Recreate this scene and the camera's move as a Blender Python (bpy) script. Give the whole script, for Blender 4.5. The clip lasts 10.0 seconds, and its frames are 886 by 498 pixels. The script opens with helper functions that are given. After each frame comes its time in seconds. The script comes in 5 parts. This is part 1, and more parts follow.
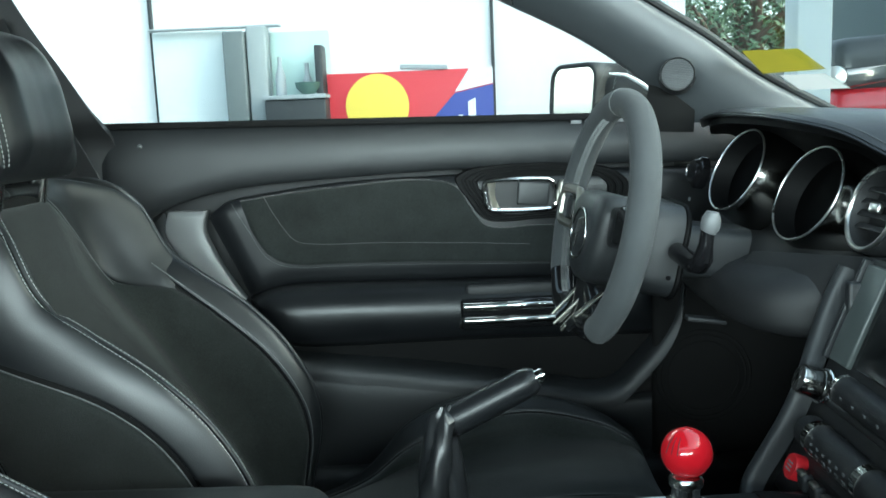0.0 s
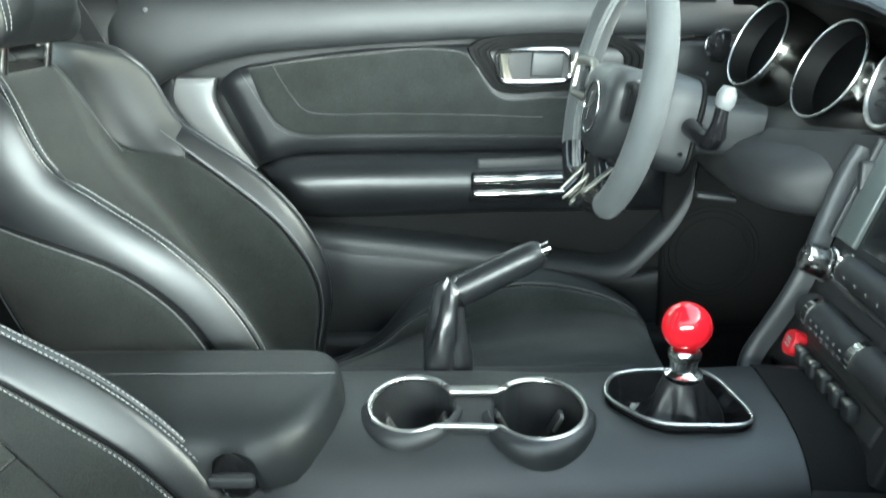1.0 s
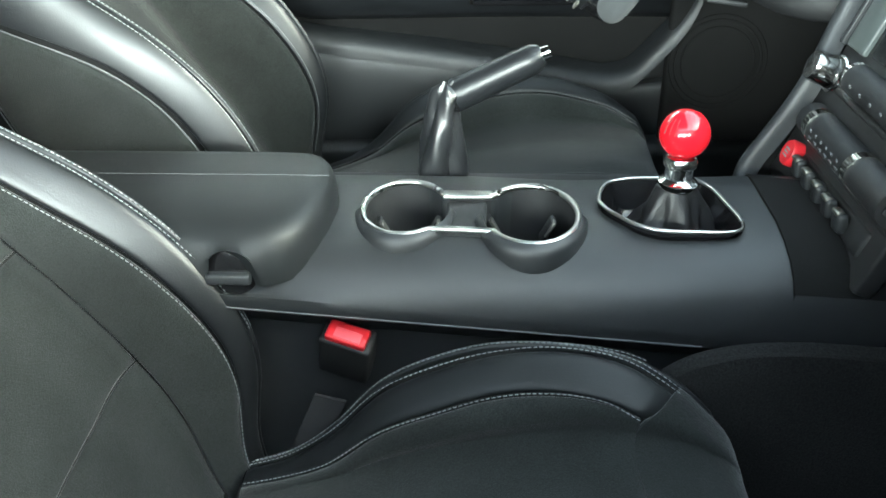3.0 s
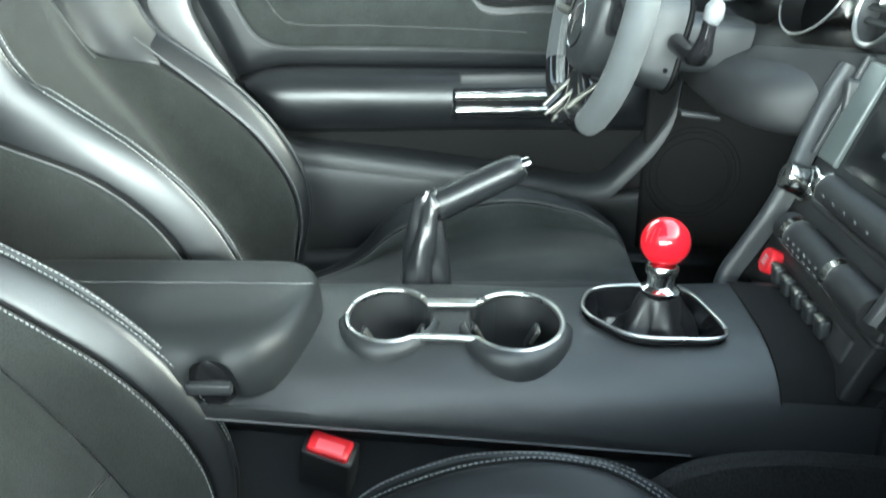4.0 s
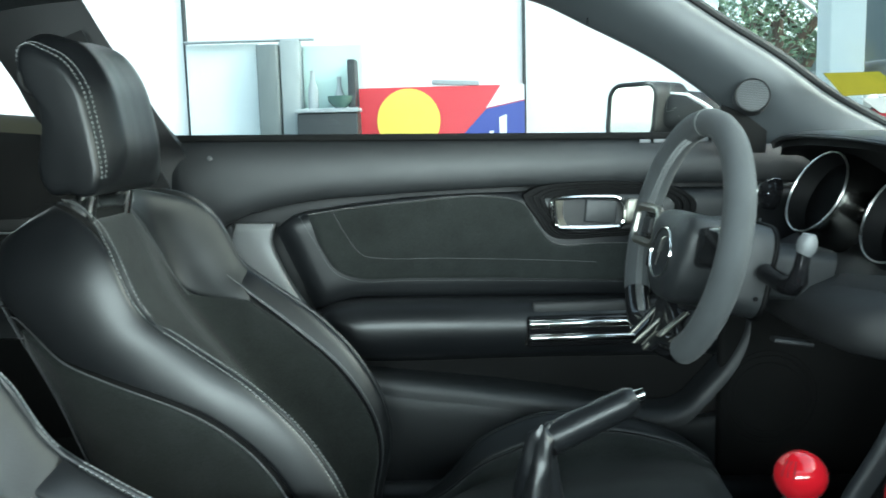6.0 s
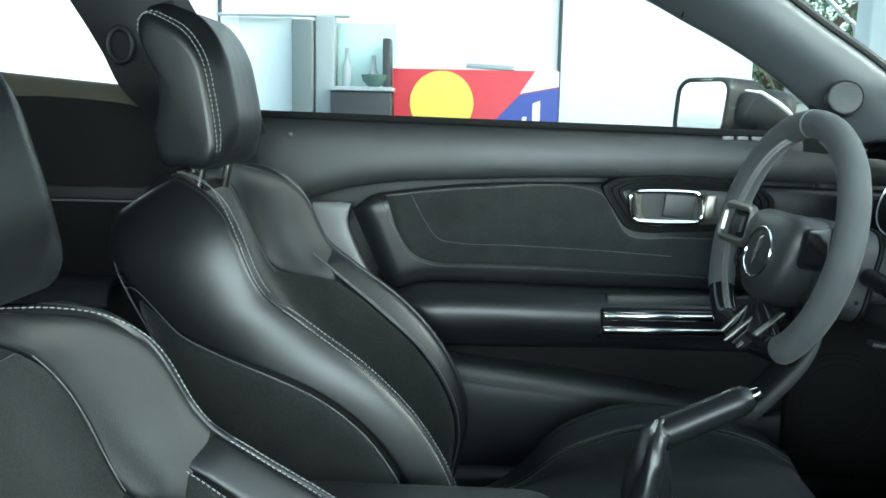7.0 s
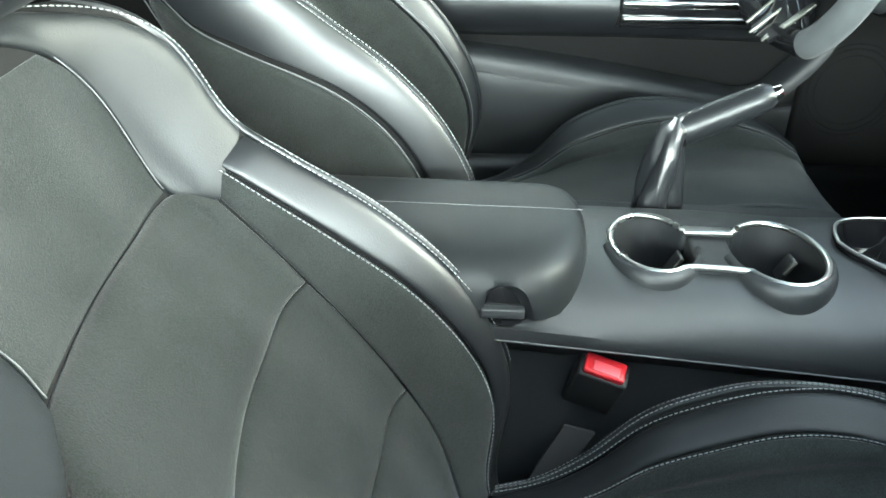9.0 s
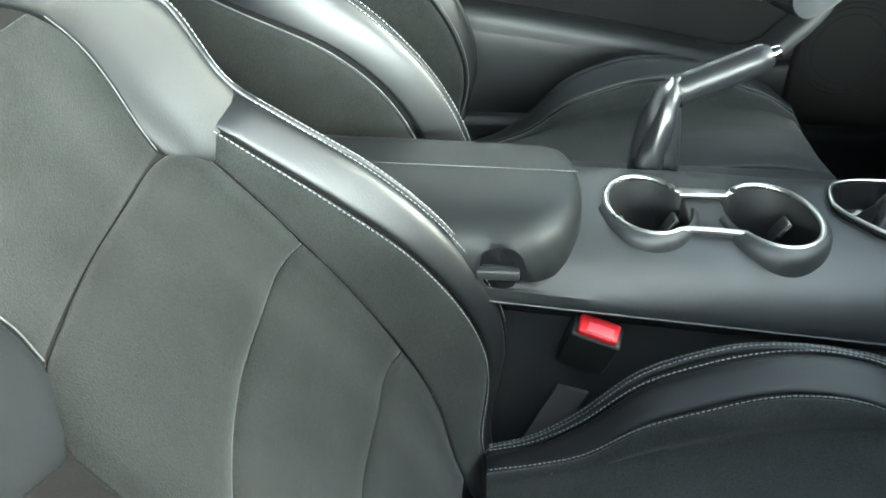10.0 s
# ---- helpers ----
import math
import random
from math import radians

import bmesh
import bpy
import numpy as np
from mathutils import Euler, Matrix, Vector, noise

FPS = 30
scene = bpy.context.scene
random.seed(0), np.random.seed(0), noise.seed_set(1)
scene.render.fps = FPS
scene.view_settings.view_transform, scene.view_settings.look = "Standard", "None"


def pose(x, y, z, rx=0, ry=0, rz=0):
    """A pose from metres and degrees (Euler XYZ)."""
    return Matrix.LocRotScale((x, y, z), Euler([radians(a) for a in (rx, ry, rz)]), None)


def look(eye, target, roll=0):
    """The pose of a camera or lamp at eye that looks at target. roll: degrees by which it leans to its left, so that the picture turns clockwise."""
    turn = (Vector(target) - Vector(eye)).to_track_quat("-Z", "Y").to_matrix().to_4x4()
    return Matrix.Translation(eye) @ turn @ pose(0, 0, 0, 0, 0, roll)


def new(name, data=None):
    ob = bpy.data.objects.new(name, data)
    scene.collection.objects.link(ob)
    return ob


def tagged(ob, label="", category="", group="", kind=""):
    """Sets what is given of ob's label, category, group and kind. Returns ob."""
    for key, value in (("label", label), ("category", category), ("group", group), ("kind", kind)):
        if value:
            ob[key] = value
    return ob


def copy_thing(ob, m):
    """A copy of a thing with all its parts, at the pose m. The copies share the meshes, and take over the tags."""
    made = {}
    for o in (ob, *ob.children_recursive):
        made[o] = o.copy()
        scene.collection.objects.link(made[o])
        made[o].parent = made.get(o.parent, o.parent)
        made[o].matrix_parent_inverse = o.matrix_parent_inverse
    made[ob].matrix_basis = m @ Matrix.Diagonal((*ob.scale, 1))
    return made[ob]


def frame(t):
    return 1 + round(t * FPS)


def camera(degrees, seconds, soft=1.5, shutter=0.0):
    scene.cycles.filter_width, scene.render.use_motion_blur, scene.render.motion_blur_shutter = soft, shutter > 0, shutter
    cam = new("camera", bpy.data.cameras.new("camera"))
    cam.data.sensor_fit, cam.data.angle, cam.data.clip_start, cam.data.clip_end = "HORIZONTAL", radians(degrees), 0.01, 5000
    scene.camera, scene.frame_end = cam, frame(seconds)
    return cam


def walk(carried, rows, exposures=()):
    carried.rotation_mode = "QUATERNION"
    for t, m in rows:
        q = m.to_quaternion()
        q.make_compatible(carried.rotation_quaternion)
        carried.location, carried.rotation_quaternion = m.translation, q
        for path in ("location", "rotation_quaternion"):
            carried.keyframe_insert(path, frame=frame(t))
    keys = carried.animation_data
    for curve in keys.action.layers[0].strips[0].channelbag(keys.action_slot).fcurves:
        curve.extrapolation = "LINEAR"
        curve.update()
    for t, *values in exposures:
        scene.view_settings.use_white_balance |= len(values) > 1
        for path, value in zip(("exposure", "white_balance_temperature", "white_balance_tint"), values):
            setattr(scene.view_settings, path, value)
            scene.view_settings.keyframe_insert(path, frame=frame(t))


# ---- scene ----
cam = camera(54.5, 10.0, soft=1.6, shutter=0.35)
PATH = [
    (0, (0.006, -0.772, 0.988), (-0.058, 1.204, 0.687), -2.4),
    (0.5, (0.01, -0.77, 0.988), (-0.062, 1.19, 0.597), -1.8),
    (1, (0.012, -0.771, 0.987), (-0.091, 1.139, 0.4), -1.7),
    (1.5, (0.014, -0.768, 0.984), (-0.103, 1.084, 0.24), -1.6),
    (2, (0.015, -0.764, 0.982), (-0.107, 1.03, 0.105), -1.4),
    (2.5, (0.018, -0.766, 0.978), (-0.103, 0.962, -0.021), -1.4),
    (4, (0.013, -0.768, 0.973), (-0.046, 1.084, 0.221), -0.4),
    (4.5, (0.007, -0.768, 0.977), (-0.038, 1.171, 0.488), -1.1),
    (5, (0.009, -0.767, 0.985), (-0.045, 1.216, 0.729), -2.0),
    (5.5, (-0.002, -0.767, 0.988), (-0.071, 1.217, 0.745), -2.6),
    (6, (-0.094, -0.776, 0.994), (-0.174, 1.204, 0.727), -1.5),
    (7.3, (-0.233, -0.779, 1.0), (-0.306, 1.189, 0.652), 1.4),
    (7.5, (-0.232, -0.779, 0.997), (-0.299, 1.179, 0.594), 1.2),
    (8, (-0.231, -0.778, 0.997), (-0.293, 1.105, 0.325), 1.4),
    (8.5, (-0.247, -0.771, 1.016), (-0.285, 1.012, 0.11), 2.1),
    (9, (-0.25, -0.771, 1.015), (-0.296, 0.961, 0.016), 1.7),
    (9.5, (-0.251, -0.766, 1.018), (-0.292, 0.954, -0.003), 2.0),
    (10, (-0.251, -0.769, 1.019), (-0.28, 0.911, -0.065), 2.1),
]
EXPOSURES = [(t, e + 3.0, k, g) for t, e, k, g in ((0, -0.65, 5900, -7), (0.5, -0.4, 5950, -7), (1, 0.8, 6250, -5), (1.5, 1.15, 6350, -4), (2.7, 1.1, 6450, -3), (3.8, 1.1, 6300, -4), (4.5, 1.4, 6150, -5), (5, 0.8, 6150, -4), (5.5, 0.2, 6100, -5), (6, -0.5, 5950, -7), (7.3, -0.55, 5850, -7), (7.5, -0.38, 5850, -7), (8, 0.85, 6300, -4), (8.5, 1.2, 6350, -4), (10, 1.25, 6450, -3))]
walk(cam, [(t, look(eye, target, roll)) for t, eye, target, roll in PATH], EXPOSURES)

# ---- light ----
world = bpy.data.worlds.new("sky")
scene.world = world
world.use_nodes = True
wn = world.node_tree.nodes
sky = wn.new("ShaderNodeTexSky")
sky.sky_type, sky.sun_disc, sky.sun_elevation, sky.sun_rotation = "NISHITA", False, radians(26), radians(113)
sky.air_density, sky.dust_density, sky.ozone_density = 1.0, 2.0, 1.0
wn["Background"].inputs["Strength"].default_value = 0.15
dull = wn.new("ShaderNodeHueSaturation")
dull.inputs["Saturation"].default_value = 0.5
world.node_tree.links.new(sky.outputs["Color"], dull.inputs["Color"])
world.node_tree.links.new(dull.outputs["Color"], wn["Background"].inputs["Color"])
sun = new("sun", bpy.data.lights.new("sun", "SUN"))
sun.data.energy, sun.data.angle, sun.data.color = 0.25, radians(30), (1.0, 1.0, 0.98)
sun.matrix_world = look((4.0, -1.7, 2.1), (0, 0, 0))
# unseen window fill lamps; ball glints suggest windows, four are added for balance
OPENINGS = (-1.5, -0.4, 0.7, 1.8)
for x in OPENINGS:
    lamp_ = new("window_fill", bpy.data.lights.new("window_fill", "AREA"))
    lamp_.data.shape, lamp_.data.size, lamp_.data.size_y = "RECTANGLE", 0.8, 0.7
    lamp_.data.energy, lamp_.data.color = 12.0, (0.92, 0.97, 0.99)
    lamp_.matrix_world = look((x, -2.62, 1.20), (x, 0, 1.20))


# ---- geometry helpers ----
def hermite(keys, values, q):
    """Smooth values between keys; values is an array with one row a key."""
    keys, values, q = np.asarray(keys, float), np.asarray(values, float), np.atleast_1d(np.asarray(q, float))
    if values.ndim == 1:
        values = values[:, None]
    slope = np.diff(values, axis=0) / np.diff(keys)[:, None]
    tan = np.vstack([slope[:1], (slope[:-1] + slope[1:]) / 2, slope[-1:]])
    i = np.clip(np.searchsorted(keys, q) - 1, 0, len(keys) - 2)
    h = (keys[i + 1] - keys[i])[:, None]
    t = ((q - keys[i])[:, None] / h).clip(0, 1)
    t2, t3 = t * t, t * t * t
    return (2 * t3 - 3 * t2 + 1) * values[i] + (t3 - 2 * t2 + t) * h * tan[i] + (3 * t2 - 2 * t3) * values[i + 1] + (t3 - t2) * h * tan[i + 1]


def curve(points, n):
    """n points at even steps along a smooth line through the points given."""
    p = np.asarray(points, float)
    d = np.r_[0, np.cumsum(np.linalg.norm(np.diff(p, axis=0), axis=1) + 1e-9)]
    fine = hermite(d, p, np.linspace(0, d[-1], max(8 * len(p), 4 * n)))
    d = np.r_[0, np.cumsum(np.linalg.norm(np.diff(fine, axis=0), axis=1) + 1e-9)]
    q = np.linspace(0, d[-1], n)
    return np.stack([np.interp(q, d, fine[:, k]) for k in range(fine.shape[1])], 1)


def line(points, n):
    """n points at even steps along straight pieces."""
    p = np.asarray(points, float)
    d = np.r_[0, np.cumsum(np.linalg.norm(np.diff(p, axis=0), axis=1) + 1e-9)]
    q = np.linspace(0, d[-1], n)
    return np.stack([np.interp(q, d, p[:, k]) for k in range(p.shape[1])], 1)


def grid(p, closed_u=False, closed_v=False):
    """Vertices and faces of an array of points (nu, nv, 3)."""
    nu, nv = p.shape[:2]
    faces = []
    for i in range(nu if closed_u else nu - 1):
        for j in range(nv if closed_v else nv - 1):
            a, b = i, (i + 1) % nu
            c, d = j, (j + 1) % nv
            faces.append((a * nv + c, b * nv + c, b * nv + d, a * nv + d))
    return [tuple(q) for q in p.reshape(-1, 3)], faces


def join(*pieces):
    verts, faces = [], []
    for v, f in pieces:
        k = len(verts)
        verts += list(v)
        faces += [tuple(i + k for i in q) for q in f]
    return verts, faces


def moved(piece, m):
    return [tuple(m @ Vector(v)) for v in piece[0]], piece[1]


def capped(p):
    """A loft of closed rings (n rings, m points, 3), closed at both ends."""
    v, f = grid(p, closed_v=True)
    m = p.shape[1]
    k = len(v)
    v += [tuple(p[0].mean(0)), tuple(p[-1].mean(0))]
    last = (p.shape[0] - 1) * m
    f += [(k, (j + 1) % m, j) for j in range(m)]
    f += [(k + 1, last + j, last + (j + 1) % m) for j in range(m)]
    return v, f


def rounded(w, h, r, n=5):
    """The outline of a rounded rectangle about the origin."""
    out = []
    for cx, cy, a in ((w / 2 - r, h / 2 - r, 0), (-w / 2 + r, h / 2 - r, 90), (-w / 2 + r, -h / 2 + r, 180), (w / 2 - r, -h / 2 + r, 270)):
        for k in range(n + 1):
            q = radians(a + 90 * k / n)
            out.append((cx + r * math.cos(q), cy + r * math.sin(q)))
    return np.array(out)


def slab(outline, z0, z1, bevel=0.0, m=None):
    """An outline in x, y raised from z0 to z1 with its upper edge rounded."""
    o = np.asarray(outline, float)
    c = o.mean(0)
    nrm = np.roll(o, -1, 0) - np.roll(o, 1, 0)
    nrm = np.stack([-nrm[:, 1], nrm[:, 0]], 1) / (np.linalg.norm(nrm, axis=1)[:, None] + 1e-9)
    if ((c - o) * nrm).sum() < 0:
        nrm = -nrm
    rings = [np.c_[o, np.full(len(o), z0)]]
    steps = 4 if bevel else 0
    for k in range(steps + 1):
        q = math.pi / 2 * k / max(steps, 1)
        inset = bevel * (1 - math.cos(q))
        rings.append(np.c_[o + nrm * inset, np.full(len(o), z1 - bevel + bevel * math.sin(q) if bevel else z1)])
    out = capped(np.array(rings))
    return moved(out, m) if m is not None else out


def rbox(sx, sy, sz, bevel, m):
    """A box about the origin with rounded edges, placed by m."""
    bm = bmesh.new()
    bmesh.ops.create_cube(bm, size=1, matrix=Matrix.Diagonal((sx, sy, sz, 1)))
    if bevel:
        bmesh.ops.bevel(bm, geom=bm.edges[:], offset=bevel, segments=3, profile=0.5, affect="EDGES")
    bm.verts.ensure_lookup_table()
    out = [tuple(m @ v.co) for v in bm.verts], [tuple(v.index for v in f.verts) for f in bm.faces]
    bm.free()
    return out


def axes(at, z, x=(1, 0, 0)):
    """A pose at a place with its z axis along z."""
    z = Vector(z).normalized()
    x = Vector(x)
    x = (x - z * x.dot(z)).normalized()
    y = z.cross(x)
    return Matrix(((x.x, y.x, z.x, at[0]), (x.y, y.y, z.y, at[1]), (x.z, y.z, z.z, at[2]), (0, 0, 0, 1)))


def lathe(profile, m, n=32):
    """A profile of (radius, height) turned about the z axis of m."""
    p = np.array([[(r * math.cos(2 * math.pi * k / n), r * math.sin(2 * math.pi * k / n), h) for k in range(n)] for r, h in profile])
    return moved(capped(p), m)


def tube(path, radius, n=10, flat=1.0, up=(0, 0, 1)):
    """A round bar along a path; radius is a number or one for each point."""
    p = np.asarray(path, float)
    r = np.broadcast_to(np.asarray(radius, float), (len(p),))
    tan = np.gradient(p, axis=0)
    tan /= np.linalg.norm(tan, axis=1)[:, None] + 1e-9
    side = np.cross(tan, np.asarray(up, float))
    side /= np.linalg.norm(side, axis=1)[:, None] + 1e-9
    top = np.cross(side, tan)
    q = 2 * np.pi * np.arange(n) / n
    rings = p[:, None] + r[:, None, None] * (np.cos(q)[None, :, None] * side[:, None] + flat * np.sin(q)[None, :, None] * top[:, None])
    return capped(rings)


def ring(path, radius, n=8):
    """A closed round bar; path is a closed line of points."""
    p = np.asarray(path, float)
    tan = np.roll(p, -1, 0) - np.roll(p, 1, 0)
    tan /= np.linalg.norm(tan, axis=1)[:, None]
    c = p.mean(0)
    out = p - c
    nrm = np.cross(tan, out)
    nrm /= np.linalg.norm(nrm, axis=1)[:, None] + 1e-9
    side = np.cross(nrm, tan)
    q = 2 * np.pi * np.arange(n) / n
    rr = np.broadcast_to(np.asarray(radius, float), (len(p),))[:, None, None]
    rings = p[:, None] + rr * (np.cos(q)[None, :, None] * side[:, None] + np.sin(q)[None, :, None] * nrm[:, None])
    return grid(rings, closed_u=True, closed_v=True)


def strip(a, b, surf, h=0.004, edge=0.012, depth=0.006, nu=40, nv=14, smooth=True):
    """A padded panel between two lines a and b of a surface's own two coordinates, with rounded edges and a turned-in rim."""
    A, B = (curve(a, nu), curve(b, nu)) if smooth else (line(a, nu), line(b, nu))
    # closer steps at the edges
    v = 0.5 - 0.5 * np.cos(np.linspace(0, np.pi, nv))
    q = A[:, None] * (1 - v)[None, :, None] + B[:, None] * v[None, :, None]
    flat = q.reshape(-1, 2)
    P = surf(flat[:, 0], flat[:, 1]).reshape(nu, nv, 3)
    du, dv = np.gradient(P, axis=0), np.gradient(P, axis=1)
    N = np.cross(du, dv)
    N /= np.linalg.norm(N, axis=2)[..., None] + 1e-9
    f0 = surf(flat[:, 0], flat[:, 1], 0.01).reshape(nu, nv, 3) - P
    if (N * f0).sum() < 0:
        N = -N
    lu = np.cumsum(np.linalg.norm(du, axis=2), axis=0)
    lv = np.cumsum(np.linalg.norm(dv, axis=2), axis=1)
    lu -= lu[:1]
    lv -= lv[:, :1]
    d = np.minimum(np.minimum(lu, lu[-1:] - lu), np.minimum(lv, lv[:, -1:] - lv))
    t = (d / edge).clip(0, 1)
    P2 = P + N * (h * np.sqrt(1 - (1 - t) ** 2))[..., None]
    rim = [P2[0, :], P2[1:, -1], P2[-1, -2::-1], P2[-2:0:-1, 0]]
    rn = [N[0, :], N[1:, -1], N[-1, -2::-1], N[-2:0:-1, 0]]
    rim, rn = np.vstack(rim), np.vstack(rn)
    v1, f1 = grid(P2)
    skirt = grid(np.array([rim, rim - rn * depth]), closed_v=True)
    return join((v1, f1), skirt)


def on(surf, pts, n, lift=0.0):
    """A line on a surface, lifted off it."""
    c = curve(pts, n)
    return surf(c[:, 0], c[:, 1], lift)


def stitches(path, size=0.0034, gap=0.0015, r=0.00058):
    """Small separate thread stitches along a line of places."""
    p = np.asarray(path, float)
    d = np.r_[0, np.cumsum(np.linalg.norm(np.diff(p, axis=0), axis=1))]
    out = []
    q = 0.0
    while q + size < d[-1]:
        e = [Vector([np.interp(x, d, p[:, k]) for k in range(3)]) for x in (q, q + size * 0.5, q + size)]
        way = (e[2] - e[0]).normalized()
        s = way.cross(Vector((0.31, 0.2, 0.93))).normalized()
        u = s.cross(way)
        rings = np.array([[tuple(c + rr * (math.cos(k * 1.257) * s + math.sin(k * 1.257) * u)) for k in range(5)] for c, rr in zip(e, (0.55 * r, r, 0.55 * r))])
        out.append(capped(rings))
        q += size + gap
    return join(*out)


def mesh(name, piece, material, angle=42):
    me = bpy.data.meshes.new(name)
    me.from_pydata(piece[0], [], piece[1])
    bm = bmesh.new()
    bm.from_mesh(me)
    bmesh.ops.recalc_face_normals(bm, faces=bm.faces[:])
    bm.to_mesh(me)
    bm.free()
    me.polygons.foreach_set("use_smooth", [True] * len(me.polygons))
    me.set_sharp_from_angle(angle=radians(angle))
    me.materials.append(material)
    return me


def thing(name, at, label, category, group="", kind=""):
    ob = new(name)
    ob.empty_display_size = 0.05
    ob.location = at
    return tagged(ob, label, category, group, kind)


def part(name, piece, material, parent, label="", angle=42):
    ob = new(name, mesh(name, piece, material, angle))
    ob.parent = parent
    ob.matrix_parent_inverse = Matrix.Translation(-Vector(parent.location)) if parent.data is None else Matrix.Identity(4)
    return tagged(ob, label, kind="stuff" if name in ("stitching", "piping", "seam", "dial_marks", "speaker_mesh", "button_marks", "shift_mark") else "")


def solid(name, piece, material, label, category, group="", kind="", angle=42):
    return tagged(new(name, mesh(name, piece, material, angle)), label, category, group, kind)


# ---- materials ----
def material(name, color, rough, metal=0.0, grain_size=900.0, vary=0.12, vary_size=9.0, bump=0.0, spec=0.5, sheen=0.0, coat=0.0, second=None, fleck=0.0):
    m = bpy.data.materials.new(name)
    m.use_nodes = True
    nt = m.node_tree
    n, l = nt.nodes, nt.links
    b = n["Principled BSDF"]
    b.inputs["Metallic"].default_value, b.inputs["Specular IOR Level"].default_value = metal, spec
    b.inputs["Coat Weight"].default_value, b.inputs["Coat Roughness"].default_value = coat, 0.05
    if sheen:
        b.inputs["Sheen Weight"].default_value, b.inputs["Sheen Roughness"].default_value = sheen, 0.45
    co = n.new("ShaderNodeTexCoord")
    big = n.new("ShaderNodeTexNoise")
    big.inputs["Scale"].default_value, big.inputs["Detail"].default_value = vary_size, 5
    fine = n.new("ShaderNodeTexNoise")
    fine.inputs["Scale"].default_value, fine.inputs["Detail"].default_value = grain_size, 3
    l.new(co.outputs["Object"], big.inputs["Vector"])
    l.new(co.outputs["Object"], fine.inputs["Vector"])
    ramp = n.new("ShaderNodeMix")
    ramp.data_type = "RGBA"
    dark = tuple(c * (1 - vary) for c in color)
    light = second or tuple(min(1, c * (1 + vary)) for c in color)
    ramp.inputs[6].default_value, ramp.inputs[7].default_value = (*dark, 1), (*light, 1)
    l.new(big.outputs["Fac"], ramp.inputs[0])
    tone = ramp.outputs[2]
    if fleck:
        mul = n.new("ShaderNodeMix")
        mul.data_type, mul.blend_type = "RGBA", "MULTIPLY"
        mul.inputs[0].default_value = fleck
        l.new(tone, mul.inputs[6])
        speck = n.new("ShaderNodeMapRange")
        speck.inputs["From Min"].default_value, speck.inputs["From Max"].default_value = 0.32, 0.68
        l.new(fine.outputs["Fac"], speck.inputs["Value"])
        l.new(speck.outputs["Result"], mul.inputs[7])
        tone = mul.outputs[2]
    l.new(tone, b.inputs["Base Color"])
    rr = n.new("ShaderNodeMapRange")
    rr.inputs["To Min"].default_value, rr.inputs["To Max"].default_value = max(0.02, rough - 0.08), min(1, rough + 0.08)
    l.new(big.outputs["Fac"], rr.inputs["Value"])
    l.new(rr.outputs["Result"], b.inputs["Roughness"])
    if bump:
        bp = n.new("ShaderNodeBump")
        bp.inputs["Strength"].default_value, bp.inputs["Distance"].default_value = bump, 0.001
        l.new(fine.outputs["Fac"], bp.inputs["Height"])
        l.new(bp.outputs["Normal"], b.inputs["Normal"])
    return m


LEATHER = material("black_leather", (0.0088, 0.0097, 0.0110), 0.35, grain_size=700, bump=0.18, vary=0.15, spec=0.42)
LINING = material("dark_seat_lining", (0.012, 0.012, 0.012), 0.95, grain_size=900, bump=0.3, spec=0.1)
MATTE = material("matt_black_leather", (0.0115, 0.0128, 0.0137), 0.47, grain_size=700, bump=0.2, vary=0.25, vary_size=25, spec=0.30)
BOOTHIDE = material("shiny_black_hide", (0.013, 0.014, 0.0155), 0.30, grain_size=600, bump=0.25, vary=0.2, spec=0.7)
PILLAR = material("grey_pillar_trim", (0.052, 0.057, 0.061), 0.36, grain_size=1500, bump=0.25, vary=0.1, spec=0.65)
SUEDE = material("black_suede", (0.0212, 0.0240, 0.0234), 0.95, grain_size=800, bump=0.6, vary=0.55, vary_size=22, sheen=0.2, spec=0.15, fleck=0.55)
PLASTIC = material("soft_black_plastic", (0.0175, 0.019, 0.0205), 0.42, grain_size=1600, bump=0.35, vary=0.12, spec=0.6)
HARD = material("hard_black_plastic", (0.015, 0.0155, 0.0165), 0.55, grain_size=1900, bump=0.3, vary=0.15)
GLOSS = material("gloss_black_plastic", (0.008, 0.008, 0.009), 0.12, vary=0.1)
DIAL = material("matt_black_dial", (0.0025, 0.0025, 0.0027), 0.6, vary=0.1, spec=0.12)
BRUSHED = material("brushed_aluminium", (0.27, 0.262, 0.232), 0.36, metal=0.9, vary=0.06, grain_size=350, bump=0.05)
DARKTRIM = material("dark_grey_trim", (0.024, 0.026, 0.028), 0.42, grain_size=1500, bump=0.25, vary=0.1, spec=0.5)
GREY = material("grey_plastic_trim", (0.13, 0.135, 0.14), 0.42, grain_size=1500, bump=0.2, vary=0.08)
ALCANTARA = material("grey_alcantara", (0.058, 0.062, 0.065), 0.9, grain_size=1600, bump=0.5, vary=0.25, vary_size=25, sheen=0.08, spec=0.2)
CHROME = material("chrome", (0.82, 0.82, 0.80), 0.12, metal=1.0, vary=0.03)
SATIN = material("satin_metal", (0.62, 0.62, 0.60), 0.28, metal=1.0, vary=0.05, grain_size=300, bump=0.05)
DARKCHROME = material("dark_chrome", (0.30, 0.295, 0.28), 0.14, metal=1.0, vary=0.05)
RED = material("red_gloss", (0.55, 0.008, 0.018), 0.12, coat=0.6, vary=0.06)
REDBUTTON = material("red_button_plastic", (0.60, 0.02, 0.03), 0.35, vary=0.08)
